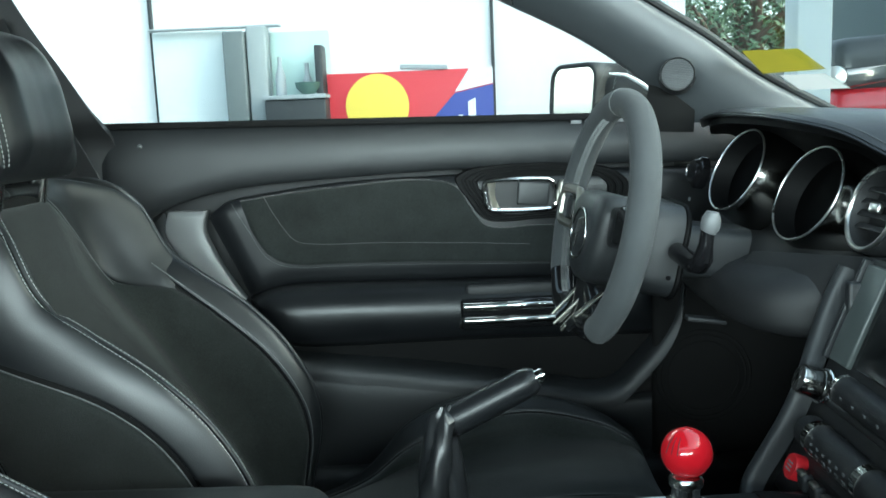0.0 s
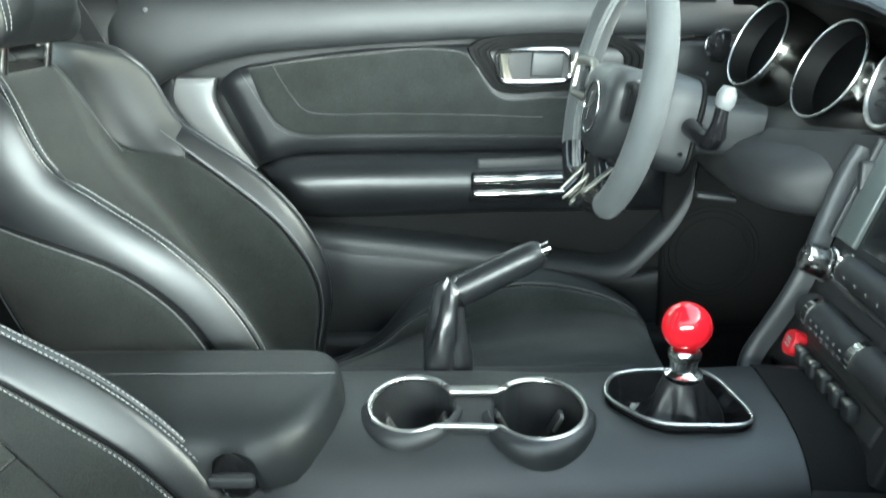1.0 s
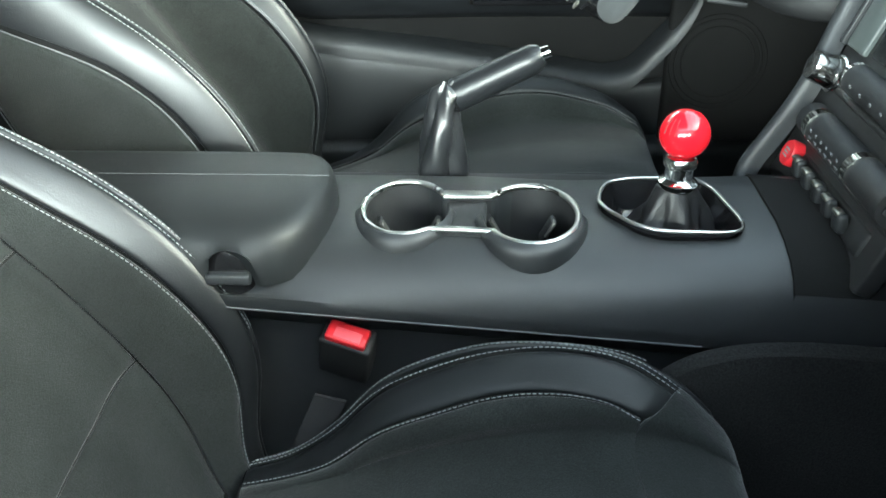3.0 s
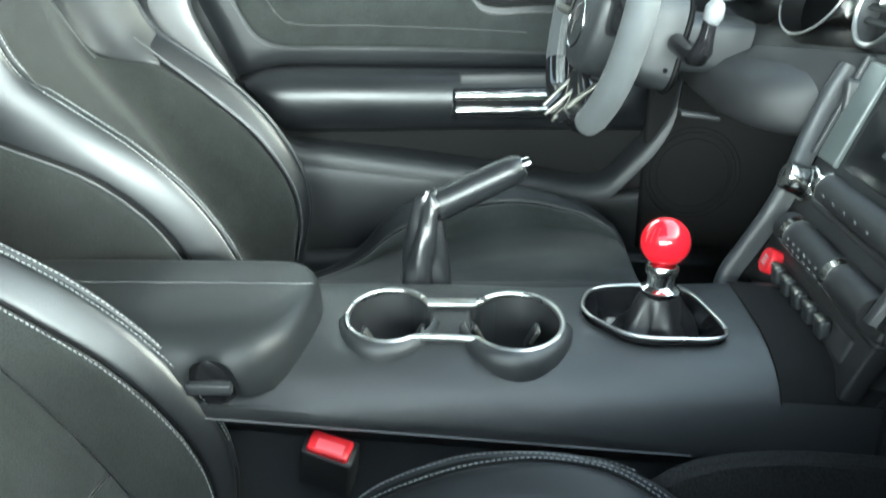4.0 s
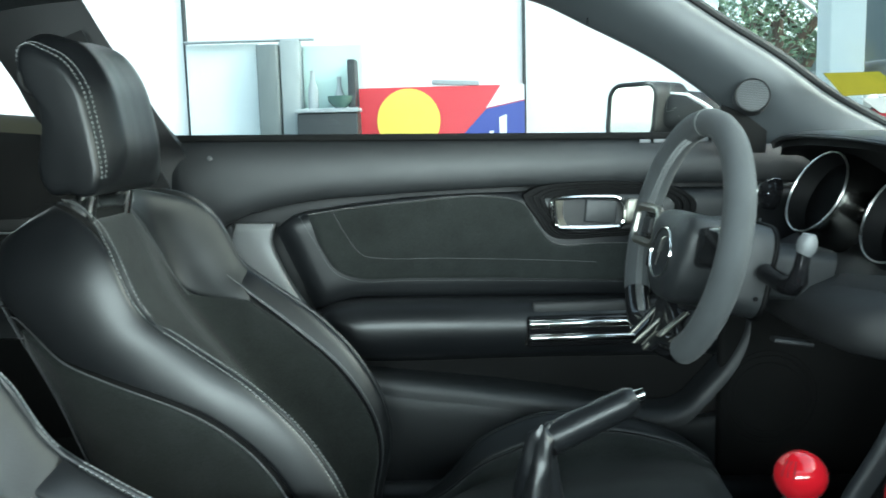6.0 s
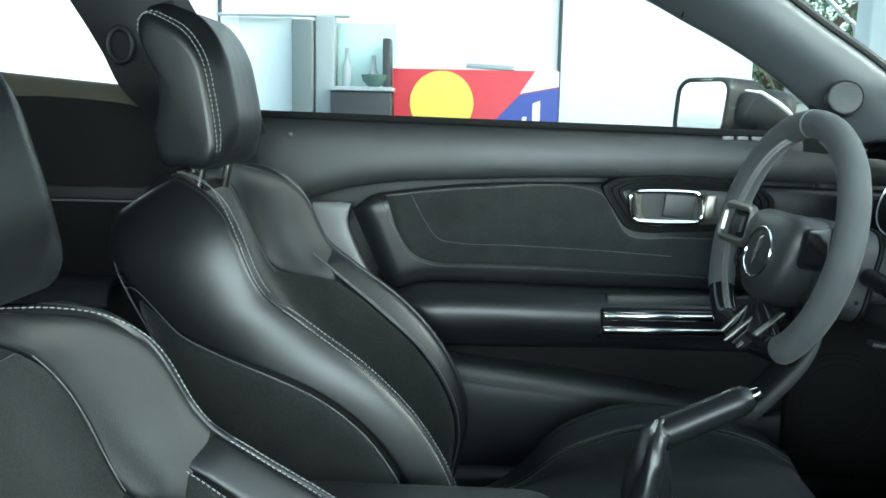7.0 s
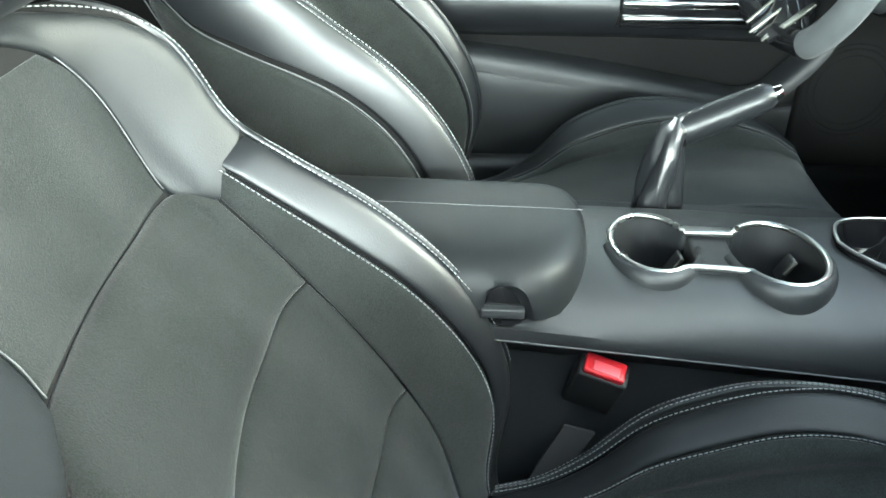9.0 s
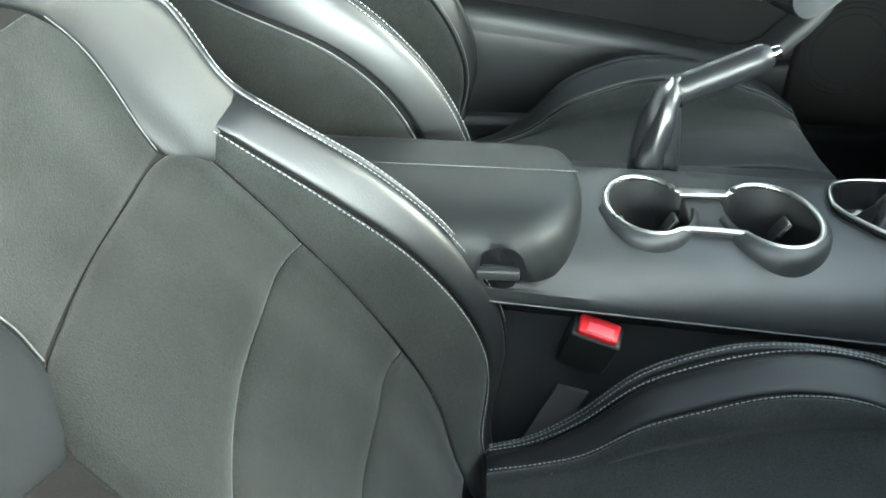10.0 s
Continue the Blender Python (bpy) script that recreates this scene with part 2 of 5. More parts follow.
THREAD = material("pale_grey_thread", (0.25, 0.26, 0.26), 0.8, vary=0.2, vary_size=200)
THREADDIM = material("grey_thread", (0.10, 0.104, 0.108), 0.8, vary=0.2, vary_size=200)
CARPET = material("black_carpet", (0.026, 0.026, 0.026), 0.97, grain_size=500, bump=0.9, vary=0.3, fleck=0.5, spec=0.1)
HEADLINER = material("dark_headliner_cloth", (0.05, 0.052, 0.053), 0.95, grain_size=1200, bump=0.4, vary=0.1, spec=0.15)
WEBBING = material("black_webbing", (0.016, 0.016, 0.017), 0.7, grain_size=1500, bump=0.6)
MESHMETAL = material("grey_speaker_mesh", (0.060, 0.064, 0.066), 0.45, metal=0.3, vary=0.08)
WHITE = material("white_panel", (0.80, 0.81, 0.81), 0.5, vary=0.03, vary_size=1.5)
MULLION = material("dark_window_frame", (0.032, 0.035, 0.037), 0.5, vary=0.15)
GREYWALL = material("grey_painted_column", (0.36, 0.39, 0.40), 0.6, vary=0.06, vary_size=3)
POSTERRED = material("poster_red", (0.62, 0.045, 0.06), 0.45, vary=0.04, vary_size=2)
POSTERBLUE = material("poster_blue", (0.05, 0.075, 0.34), 0.45, vary=0.04, vary_size=2)
POSTERYELLOW = material("poster_yellow", (0.85, 0.66, 0.10), 0.45, vary=0.04, vary_size=2)
POSTERWHITE = material("poster_white", (0.82, 0.82, 0.82), 0.45, vary=0.03, vary_size=2)
TILE = material("grey_floor_tile", (0.13, 0.13, 0.125), 0.45, vary=0.15, vary_size=2)
LEAVES = material("green_leaves", (0.07, 0.12, 0.06), 0.6, vary=0.5, vary_size=6)
BARK = material("brown_bark", (0.10, 0.07, 0.05), 0.9, vary=0.3, grain_size=60, bump=0.6)
REDPAINT = material("red_car_paint", (0.40, 0.012, 0.02), 0.2, coat=0.8, vary=0.05)
DARKPAINT = material("dark_car_paint", (0.025, 0.03, 0.031), 0.4, coat=0.2, vary=0.1)
RUBBER = material("black_rubber", (0.012, 0.012, 0.012), 0.6, grain_size=400, bump=0.3)


def glass(name, tint=(1, 1, 1), rough=0.0):
    m = bpy.data.materials.new(name)
    m.use_nodes = True
    n, l = m.node_tree.nodes, m.node_tree.links
    n.remove(n["Principled BSDF"])
    clear, shine, mix = n.new("ShaderNodeBsdfTransparent"), n.new("ShaderNodeBsdfGlossy"), n.new("ShaderNodeMixShader")
    clear.inputs["Color"].default_value = (*tint, 1)
    shine.inputs["Roughness"].default_value = rough
    mix.inputs["Fac"].default_value = 0.06
    l.new(clear.outputs["BSDF"], mix.inputs[1])
    l.new(shine.outputs["BSDF"], mix.inputs[2])
    l.new(mix.outputs["Shader"], n["Material Output"].inputs["Surface"])
    return m


GLASS = glass("clear_glass", (0.93, 0.96, 0.95))
YELLOWFILM = material("olive_yellow_film", (0.13, 0.11, 0.008), 0.6, spec=0.05, vary=0.12, vary_size=30)
MIRROR = material("mirror", (0.9, 0.9, 0.9), 0.03, metal=1.0, vary=0.01)


def patch(curves, nu=40, nv=16, thick=0.006, flip=False):
    """A sheet through several lines of places in space, with a thickness behind it."""
    C = np.array([curve(c, nu) for c in curves])
    k = np.linspace(0, 1, len(C))
    q = np.linspace(0, 1, nv)
    P = np.stack([hermite(k, C[:, i], q) for i in range(nu)]) if len(C) > 2 else np.stack([C[0][i] * (1 - q)[:, None] + C[1][i] * q[:, None] for i in range(nu)])
    N = np.cross(np.gradient(P, axis=0), np.gradient(P, axis=1))
    N /= np.linalg.norm(N, axis=2)[..., None] + 1e-9
    Q = P + N * (thick if flip else -thick)
    back = grid(Q)
    rim = lambda X: np.vstack([X[0, :], X[1:, -1], X[-1, -2::-1], X[-2:0:-1, 0]])
    return join(grid(P), back, grid(np.array([rim(P), rim(Q)]), closed_v=True))


def surface(f, sign=1.0):
    """A surface of two coordinates, which can be lifted off along its outer side."""

    def surf(a, b, lift=0.0):
        a, b = np.asarray(a, float), np.asarray(b, float)
        P = f(a, b)
        if lift == 0.0:
            return P
        e = 1e-3
        N = np.cross(f(a + e, b) - f(a - e, b), f(a, b + e) - f(a, b - e)) * sign
        N /= np.linalg.norm(N, axis=1)[:, None] + 1e-12
        return P + N * lift

    return surf


def rows_hermite(keys, V, q):
    """Smooth values over keys, where V (keys, n, m) has its own row for each of the n places q."""
    keys = np.asarray(keys, float)
    slope = np.diff(V, axis=0) / np.diff(keys)[:, None, None]
    tan = np.concatenate([slope[:1], (slope[:-1] + slope[1:]) / 2, slope[-1:]])
    i = np.clip(np.searchsorted(keys, q) - 1, 0, len(keys) - 2)
    n = np.arange(len(q))
    h = (keys[i + 1] - keys[i])[:, None]
    t = ((q - keys[i])[:, None] / h).clip(0, 1)
    t2, t3 = t * t, t * t * t
    return (2 * t3 - 3 * t2 + 1) * V[i, n] + (t3 - 2 * t2 + t) * h * tan[i, n] + (3 * t2 - 2 * t3) * V[i + 1, n] + (t3 - t2) * h * tan[i + 1, n]


# ---- seats ----
# a backrest's stations: height, middle, valley (side, out), inner edge of the bolster (side, out), its crown (side, out), rear
BACK = [
    (-0.16, 0.050, 0.125, 0.052, 0.155, 0.068, 0.175, 0.072, -0.09),
    (-0.08, 0.045, 0.130, 0.050, 0.162, 0.085, 0.183, 0.095, -0.09),
    (0.00, 0.040, 0.135, 0.050, 0.165, 0.130, 0.185, 0.147, -0.08),
    (0.05, 0.035, 0.138, 0.045, 0.165, 0.140, 0.185, 0.162, -0.075),
    (0.14, 0.015, 0.140, 0.028, 0.165, 0.125, 0.185, 0.155, -0.07),
    (0.22, -0.003, 0.142, 0.010, 0.165, 0.088, 0.187, 0.125, -0.07),
    (0.30, -0.027, 0.147, -0.018, 0.165, 0.045, 0.188, 0.077, -0.07),
    (0.34, -0.036, 0.148, -0.028, 0.166, 0.024, 0.190, 0.054, -0.072),
    (0.43, -0.030, 0.130, -0.022, 0.156, 0.018, 0.182, 0.046, -0.08),
    (0.47, -0.024, 0.112, -0.014, 0.138, 0.006, 0.167, 0.028, -0.080),
    (0.494, -0.028, 0.098, -0.020, 0.122, -0.010, 0.149, 0.002, -0.062),
    (0.505, -0.036, 0.090, -0.033, 0.112, -0.029, 0.133, -0.022, -0.046),
]
BACK_KEYS = [-0.3, 0, 0.3, 0.55, 0.75, 0.87, 1.0, 1.15, 1.4, 1.6, 2.0, 2.3]
# a cushion's stations: length, middle, valley, inner edge of the bolster, its crown
SEATBASE = [
    (-0.24, 0.390, 0.100, 0.390, 0.120, 0.392, 0.150, 0.390),
    (-0.19, 0.408, 0.098, 0.410, 0.112, 0.412, 0.147, 0.412),
    (-0.145, 0.425, 0.095, 0.430, 0.105, 0.436, 0.145, 0.449),
    (-0.10, 0.442, 0.095, 0.452, 0.103, 0.472, 0.145, 0.499),
    (-0.05, 0.455, 0.095, 0.470, 0.101, 0.496, 0.145, 0.527),
    (0.00, 0.465, 0.093, 0.484, 0.100, 0.514, 0.145, 0.542),
    (0.085, 0.480, 0.090, 0.498, 0.100, 0.526, 0.142, 0.541),
    (0.128, 0.484, 0.085, 0.498, 0.096, 0.519, 0.137, 0.531),
    (0.175, 0.477, 0.080, 0.486, 0.090, 0.498, 0.125, 0.503),
    (0.205, 0.455, 0.076, 0.457, 0.086, 0.459, 0.112, 0.458),
    (0.215, 0.415, 0.074, 0.415, 0.084, 0.415, 0.105, 0.412),
]
SEAT_KEYS = [-0.3, 0, 0.3, 0.55, 0.75, 0.87, 1.0, 1.15, 1.5]


def seat(name, label, yc, hinge, recline, dx, dz, wide=1.0, low=0.0, aback=0.0):
    # wide: how much broader the outer half is; low: how far the cushion's inner roll is flattened
    root = thing(name, (hinge[0] + 0.25, yc, 0.28), label, "car seat", "front seats")
    sr, cr = math.sin(radians(recline)), math.cos(radians(recline))
    st = np.array(BACK)

    def back(a, s):
        sg, aa = np.where(a < 0, -1.0, 1.0), np.abs(a)
        c = hermite(st[:, 0], st[:, 1:], s)
        n0, uv, nv, us, ns, ue, ne, rear = c.T
        z = np.zeros_like(s)
        soft = (ns - nv) * (0.12 if yc < 0 else 0.0)
        rk = ((0.512 - s) / 0.08).clip(0, 1)
        kk = ((ne - rear) / 0.09).clip(0, 1)
        V = np.stack([np.stack(p, 1) for p in (
            (-0.55 * uv, n0 + 0.003 + soft), (z, n0), (0.55 * uv, n0 + 0.003 + soft), (uv, nv + 2.2 * soft), (us, ns), (ue, ne), (ue + 0.016 * kk, ne - 0.022 * kk), (ue + 0.022 * kk, np.maximum(ne - 0.075, 0.6 * rear + 0.4 * ne)),
            (ue + 0.008 * rk, rear), (ue - 0.03, rear - 0.025 * rk), (z, rear - 0.035 * rk), (-ue + 0.03, rear - 0.025 * rk))])
        un = rows_hermite(BACK_KEYS, V, aa)
        u, n = un[:, 0] * sg * np.where(sg * yc > 0, wide, 1.0), un[:, 1]
        w = ((s - 0.22) / 0.30).clip(0, 1)
        v = ((aa - 0.80) / 0.60).clip(0, 1)
        s = s - np.where((sg < 0) & (yc > 0), 0.012, 0.065) * v * v * (3 - 2 * v) * w * w
        return np.stack([hinge[0] - sr * s + cr * n, yc + u, hinge[1] + cr * s + sr * n], 1)

    B = surface(back)
    both = (1, -1)
    aa, ss = np.meshgrid(np.r_[np.linspace(-2, 2, 97)], np.linspace(-0.155, 0.505, 54), indexing="ij")
    core = B(aa.ravel(), ss.ravel(), -0.003).reshape(97, 54, 3)
    body = part("backrest", join(grid(core), (lambda r: ([tuple(x) for x in r], [tuple(range(len(r)))]))(core[:-1, -1])), LINING, root, "dark backrest shell with grey stitched seams")
    side = lambda q: float(np.interp(q, (-0.08, 0.05, 0.2, 0.30), (0.57, 0.575, 0.605, 0.655)))
    if yc < 0:
        tilt = lambda q, lean: [(-0.45 if q > 0 else -0.47, q - 0.45 * lean), (-0.2, q - 0.2 * lean), (0.1, q + 0.1 * lean), (0.4, q + 0.4 * lean), (side(q), q + 0.57 * lean)]
        for lo, hi in ((-0.12, 0.040), (0.042, 0.175)):
            part("insert_panel", strip(tilt(lo, 0.045), tilt(hi, 0.045), B, 0.004, 0.012, nu=44, nv=16), SUEDE, body, "black suede insert panel")
        part("insert_panel", strip(tilt(0.177, 0.045), [(-0.36, 0.268), (-0.31, 0.288), (-0.25, 0.298), (-0.1, 0.305), (0.1, 0.312), (0.35, 0.318), (0.54, 0.321), (0.61, 0.316), (0.648, 0.302)], B, 0.008, 0.020, nu=64, nv=16), SUEDE, body, "black suede insert panel")
    else:
        rim = [(0.748, -0.14), (0.748, 0.05), (0.748, 0.16), (0.746, 0.25), (0.725, 0.295), (0.64, 0.318), (0.562, 0.335), (0.520, 0.37), (0.462, 0.42), (0.335, 0.471)]
        part("insert_panel", strip([(-a, q) for a, q in rim], rim, B, 0.003, 0.008, nu=80, nv=60), SUEDE, body, "black suede insert panel")
    if yc < 0:
        part("upper_panel", strip([(-0.225, 0.305), (-0.20, 0.33), (-0.24, 0.38), (-0.27, 0.42), (-0.29, 0.462)], [(0.545, 0.326), (0.58, 0.365), (0.597, 0.40), (0.595, 0.435), (0.54, 0.462)], B, 0.002, 0.006, nu=30, nv=44), SUEDE, body, "black suede upper panel")
    thread, dim = [], []
    for g in both:
        f = lambda *p: [(g * a, s) for a, s in p]
        part("shoulder_panel", strip([(0.0, 0.478), (0.54, 0.466), (0.602, 0.435), (0.604, 0.40), (0.588, 0.365), (0.552, 0.328), (0.655, 0.298)] if yc < 0 < g else [(0.0, 0.478), (-0.30, 0.465), (-0.278, 0.42), (-0.248, 0.38), (-0.208, 0.33), (-0.235, 0.303), (-0.37, 0.27)] if yc < 0 else f((0.0, 0.486), (0.33, 0.470), (0.46, 0.420), (0.530, 0.352), (0.600, 0.322), (0.730, 0.285)), f((0.0, 0.503), (0.5, 0.499), (0.80, 0.474), (0.868, 0.41), (0.868, 0.336)), B, 0.004, 0.012, nu=44, nv=20), MATTE, body, "smooth black leather shoulder")
        if yc < 0:
            part("wing_panel", strip([(a * (0.815 if g * yc > 0 > yc else 1.0), q) for a, q in f((0.661, 0.298), (0.611, 0.21), (0.583, 0.09), (0.577, -0.14))], f((0.745, 0.320), (0.745, 0.22), (0.745, 0.10), (0.745, -0.14)), B, 0.003, 0.006, nu=40, nv=14), SUEDE, body, "black suede wing panel")
        # where the bolster's outer seam runs
        e = 0.893 if yc > 0 > g else 0.862
        part("bolster_panel", strip(f((0.755, 0.325), (0.755, 0.2), (0.755, 0.05), (0.755, -0.14)), f((e, 0.330), (e, 0.2), (e, 0.05), (e, -0.14)), B, 0.003, 0.008, nu=48, nv=16), LEATHER, body, "black leather bolster strip")
        part("side_panel", strip(f((e + 0.038, 0.493), (e + 0.018, 0.40), (e + 0.014, 0.1), (e + 0.014, -0.14)), f((1.72, 0.493), (1.36, 0.402), (1.09, 0.22), (1.09, -0.14)), B, 0.004, 0.010, nu=60, nv=30), LEATHER, body, "black leather side panel")
        part("lower_side_panel", strip(f((1.40, 0.385), (1.25, 0.33), (1.11, 0.2), (1.11, -0.14)), f((1.46, 0.37), (1.43, 0.30), (1.42, 0.1), (1.42, -0.14)), B, 0.002, 0.008, nu=40, nv=12), SUEDE, body, "dark cloth side panel")
        if yc > 0 and g > 0:
            dim.append(tube(on(B, f((0.765, 0.335), (0.770, 0.2), (0.768, 0.05), (0.762, -0.06)), 70, 0.0045), 0.0007, 6))
        else:
            for a, lift in ((0.742, 0.004), (0.858, 0.005), (0.884, 0.004)) if yc < 0 else ((0.768, 0.004), (e - 0.006, 0.005), (e + 0.022, 0.004)):
                thread.append(stitches(on(B, f((a, 0.318), (a, 0.2), (a, 0.05), (a, -0.12 if a < 0.8 else (0.03 if yc < 0 else -0.06))), 90, lift)))
        for d in (() if g > 0 else (e - 0.006, e + 0.022)) if yc > 0 else (0.874,):
            thread.append(stitches(on(B, f((d, 0.34), (d, 0.42), (d - 0.06, 0.476), (0.60, 0.497)), 60, 0.005)))
        dim.append(tube(on(B, f((1.46, 0.405), (1.36, 0.396), (1.21, 0.31), (1.10, 0.2), (1.10, -0.06)), 60, 0.002), 0.0007, 6))
        dim.append(tube(on(B, f((1.50, 0.44), (1.45, 0.3), (1.43, 0.1), (1.43, -0.06)), 40, 0.001), 0.0008, 6))
        upper = ([(0.575, 0.456), (0.599, 0.435), (0.601, 0.40), (0.584, 0.365), (0.549, 0.328)] if g > 0 else [(-0.29, 0.46), (-0.274, 0.42), (-0.244, 0.38), (-0.204, 0.33), (-0.228, 0.305)]) if yc < 0 else f((0.33, 0.472), (0.455, 0.42), (0.540, 0.330))
        dim.append(tube(on(B, upper, 40, 0.0035), 0.0006, 6))
    part("stitching", join(*thread), THREAD, body, "pale grey stitching")
    part("piping", join(*dim), THREADDIM, body, "thin grey piping")

    # cushion
    sb = np.array(SEATBASE)

    def cush(a, x):
        sg, ab = np.where(a < 0, -1.0, 1.0), np.abs(a)
        c = hermite(sb[:, 0], sb[:, 1:], x)
        zc, uv, zv, us, zs, ue, ze = c.T
        z = np.zeros_like(x)
        k = np.where(sg * yc < 0, low, 0.0)
        zv, zs, ze = zv + (zc - zv) * k, zs + (zc - zs) * k, ze + (zc - ze) * k
        V = np.stack([np.stack(p, 1) for p in ((-0.55 * uv, zc + 0.002), (z, zc), (0.55 * uv, zc + 0.002), (uv, zv), (us, zs), (ue, ze), (ue + 0.018, ze - 0.022), (ue + 0.024, ze - 0.08), (ue + 0.005, z + 0.30))])
        uz = rows_hermite(SEAT_KEYS, V, ab)
        if yc > 0:
            x = x + 0.35 * np.maximum(0.0, x - 0.09)
        return np.stack([x + dx, yc + uz[:, 0] * sg * np.where(sg * yc > 0, wide, 1.0), uz[:, 1] + dz], 1)

    S = surface(cush, -1.0)
    aa, xx = np.meshgrid(np.linspace(-1.5, 1.5, 61), np.linspace(-0.24, 0.215, 40), indexing="ij")
    core = S(aa.ravel(), xx.ravel(), -0.003).reshape(61, 40, 3)
    base = part("cushion", join(grid(core), ([tuple(x) for x in core[:, -1]], [tuple(range(61))])), LINING, root, "dark cushion shell")
    rim = [(0.757, -0.236), (0.766, -0.05), (0.766, 0.03), (0.738, 0.085), (0.690, 0.119)] if yc < 0 else [(0.766, -0.236), (0.766, 0.0), (0.766, 0.12), (0.766, 0.20)]
    part("cushion_insert", strip([(-a, q) for a, q in rim], rim, S, 0.003, 0.006, nu=40, nv=40), SUEDE, base, "black suede cushion insert")
    if yc < 0:
        part("front_roll", strip([(-0.86, 0.158), (-0.69, 0.124), (0, 0.122), (0.69, 0.124), (0.86, 0.158)], [(-0.86, 0.212), (-0.56, 0.212), (0, 0.212), (0.56, 0.212), (0.86, 0.212)], S, 0.003, 0.006, nu=60, nv=16), SUEDE, base, "black suede front roll")
    thread = []
    for g in both:
        f = lambda *p: [(g * a, s) for a, s in p]
        inner = f((0.765, -0.236), (0.775, -0.05), (0.775, 0.03), (0.745, 0.088), (0.695, 0.122)) if yc < 0 else f((0.775, -0.236), (0.775, 0), (0.775, 0.12), (0.775, 0.20))
        outer = f((0.845, -0.236), (0.845, -0.02), (0.855, 0.08), (0.842, 0.115), (0.815, 0.150)) if yc < 0 else f((0.866, -0.236), (0.866, 0), (0.866, 0.12), (0.866, 0.20))
        part("bolster_top", strip(inner, outer, S, 0.004, 0.009, nu=40, nv=14), MATTE, base, "black leather bolster top")
        part("cushion_side", strip(f((0.878, -0.236), (0.878, 0), (0.878, 0.12), (0.878, 0.195)), f((1.10, -0.236), (1.10, 0), (1.10, 0.12), (1.10, 0.195)), S, 0.003, 0.010, nu=40, nv=12), MATTE, base, "black leather cushion side")
        seams = [f((0.757, -0.232), (0.768, -0.05), (0.768, 0.03), (0.738, 0.088), (0.685, 0.120)), f((0.850, -0.232), (0.850, -0.02), (0.860, 0.08), (0.848, 0.115), (0.818, 0.154))]
        if yc > 0:
            seams = [f((0.768, -0.232), (0.768, 0.0), (0.768, 0.12), (0.768, 0.19))] if g > 0 else []
        if yc < 0:
            seams += [f((0.872, -0.232), (0.872, 0.08), (0.862, 0.12), (0.832, 0.156)), f((0.93, -0.232), (0.93, 0.08), (0.90, 0.13))]
        for q in seams:
            thread.append(stitches(on(S, q, 90, 0.0045)))
    part("stitching", join(*thread), THREAD if yc < 0 else THREADDIM, base, "pale grey stitching")
    if yc > 0:
        part("side_tab", patch([[(0.084, yc + 0.258, 0.530), (0.139, yc + 0.243, 0.530)], [(0.100, yc + 0.209, 0.531), (0.114, yc + 0.208, 0.531)], [(0.098, yc + 0.150, 0.50), (0.120, yc + 0.150, 0.50)]], 8, 8, 0.006), DARKTRIM, base, "dark grey tab beside the cushion")
    part("seat_base", rbox(0.42, 0.30, 0.10, 0.02, pose(dx - 0.02, yc, 0.335)), HARD, root, "dark plastic seat base")

    # headrest
    def place(s, u, n):
        return (hinge[0] - sr * s + cr * n, yc + u, hinge[1] + cr * s + sr * n)

    # side view of the headrest (height, out), from the lower rear corner round the top to the lower front
    hp = curve([(0.504, -0.010), (0.512, -0.030), (0.541, -0.031), (0.571, -0.012), (0.595, 0.0), (0.615, 0.004), (0.644, 0.001), (0.664, 0.003), (0.677, 0.012), (0.676, 0.022), (0.664, 0.034), (0.643, 0.050), (0.612, 0.057), (0.573, 0.051), (0.528, 0.040), (0.503, 0.031), (0.493, 0.018), (0.494, 0.004), (0.504, -0.010)], 65)[:-1]
    hm = hp.mean(0)
    lead = ((hp[:, 1] - 0.012) / 0.03).clip(0, 1) * ((hp[:, 0] - 0.49) / 0.03).clip(0, 1)
    high = ((hp[:, 0] - 0.60) / 0.07).clip(0, 1)
    fold = lambda u: float(np.interp(abs(u), (0.0, 0.03, 0.055, 0.075, 0.09, 0.10), (0.017, 0.018, 0.020, 0.012, 0.003, 0.0)))
    head_ring = lambda u, k: [place(hm[0] + (a - hm[0]) * k + fold(u) * 0.8 * h_, u, aback + hm[1] + (b - hm[1]) * k + fold(u) * f_) for (a, b), f_, h_ in zip(hp, lead, high)]
    tail = [(0.101, 0.80), (0.1005, 0.90), (0.0985, 0.96), (0.095, 0.99), (0.090, 1.0)]
    spread = [(-u, k) for u, k in tail] + [(u, 1.0) for u in np.linspace(-0.084, 0.084, 25)] + tail[::-1]
    head = part("headrest", capped(np.array([head_ring(u, k) for u, k in spread])), LEATHER, root, "black leather headrest")
    if yc > 0:
        edge = [np.array(head_ring(u, 1.006))[26:58] for u in (-0.0945, -0.0865)]
        part("stitching", join(*[stitches(e, 0.0040, 0.0018, 0.0007) for e in edge]), THREAD, head, "pale grey stitching")
    for g in both:
        post = part("headrest_post", tube([place(0.47, g * 0.055, -0.02), place(0.50, g * 0.055, 0.0), place(0.55, g * 0.055, 0.03)], 0.006, 12), CHROME, root, "chrome headrest post")
        part("guide", lathe([(0.012, 0), (0.013, 0.003), (0.013, 0.007), (0.010, 0.010)], axes(place(0.495, g * 0.055, -0.010), (-sr, 0, cr))), CHROME, post, "chrome guide")
    return root


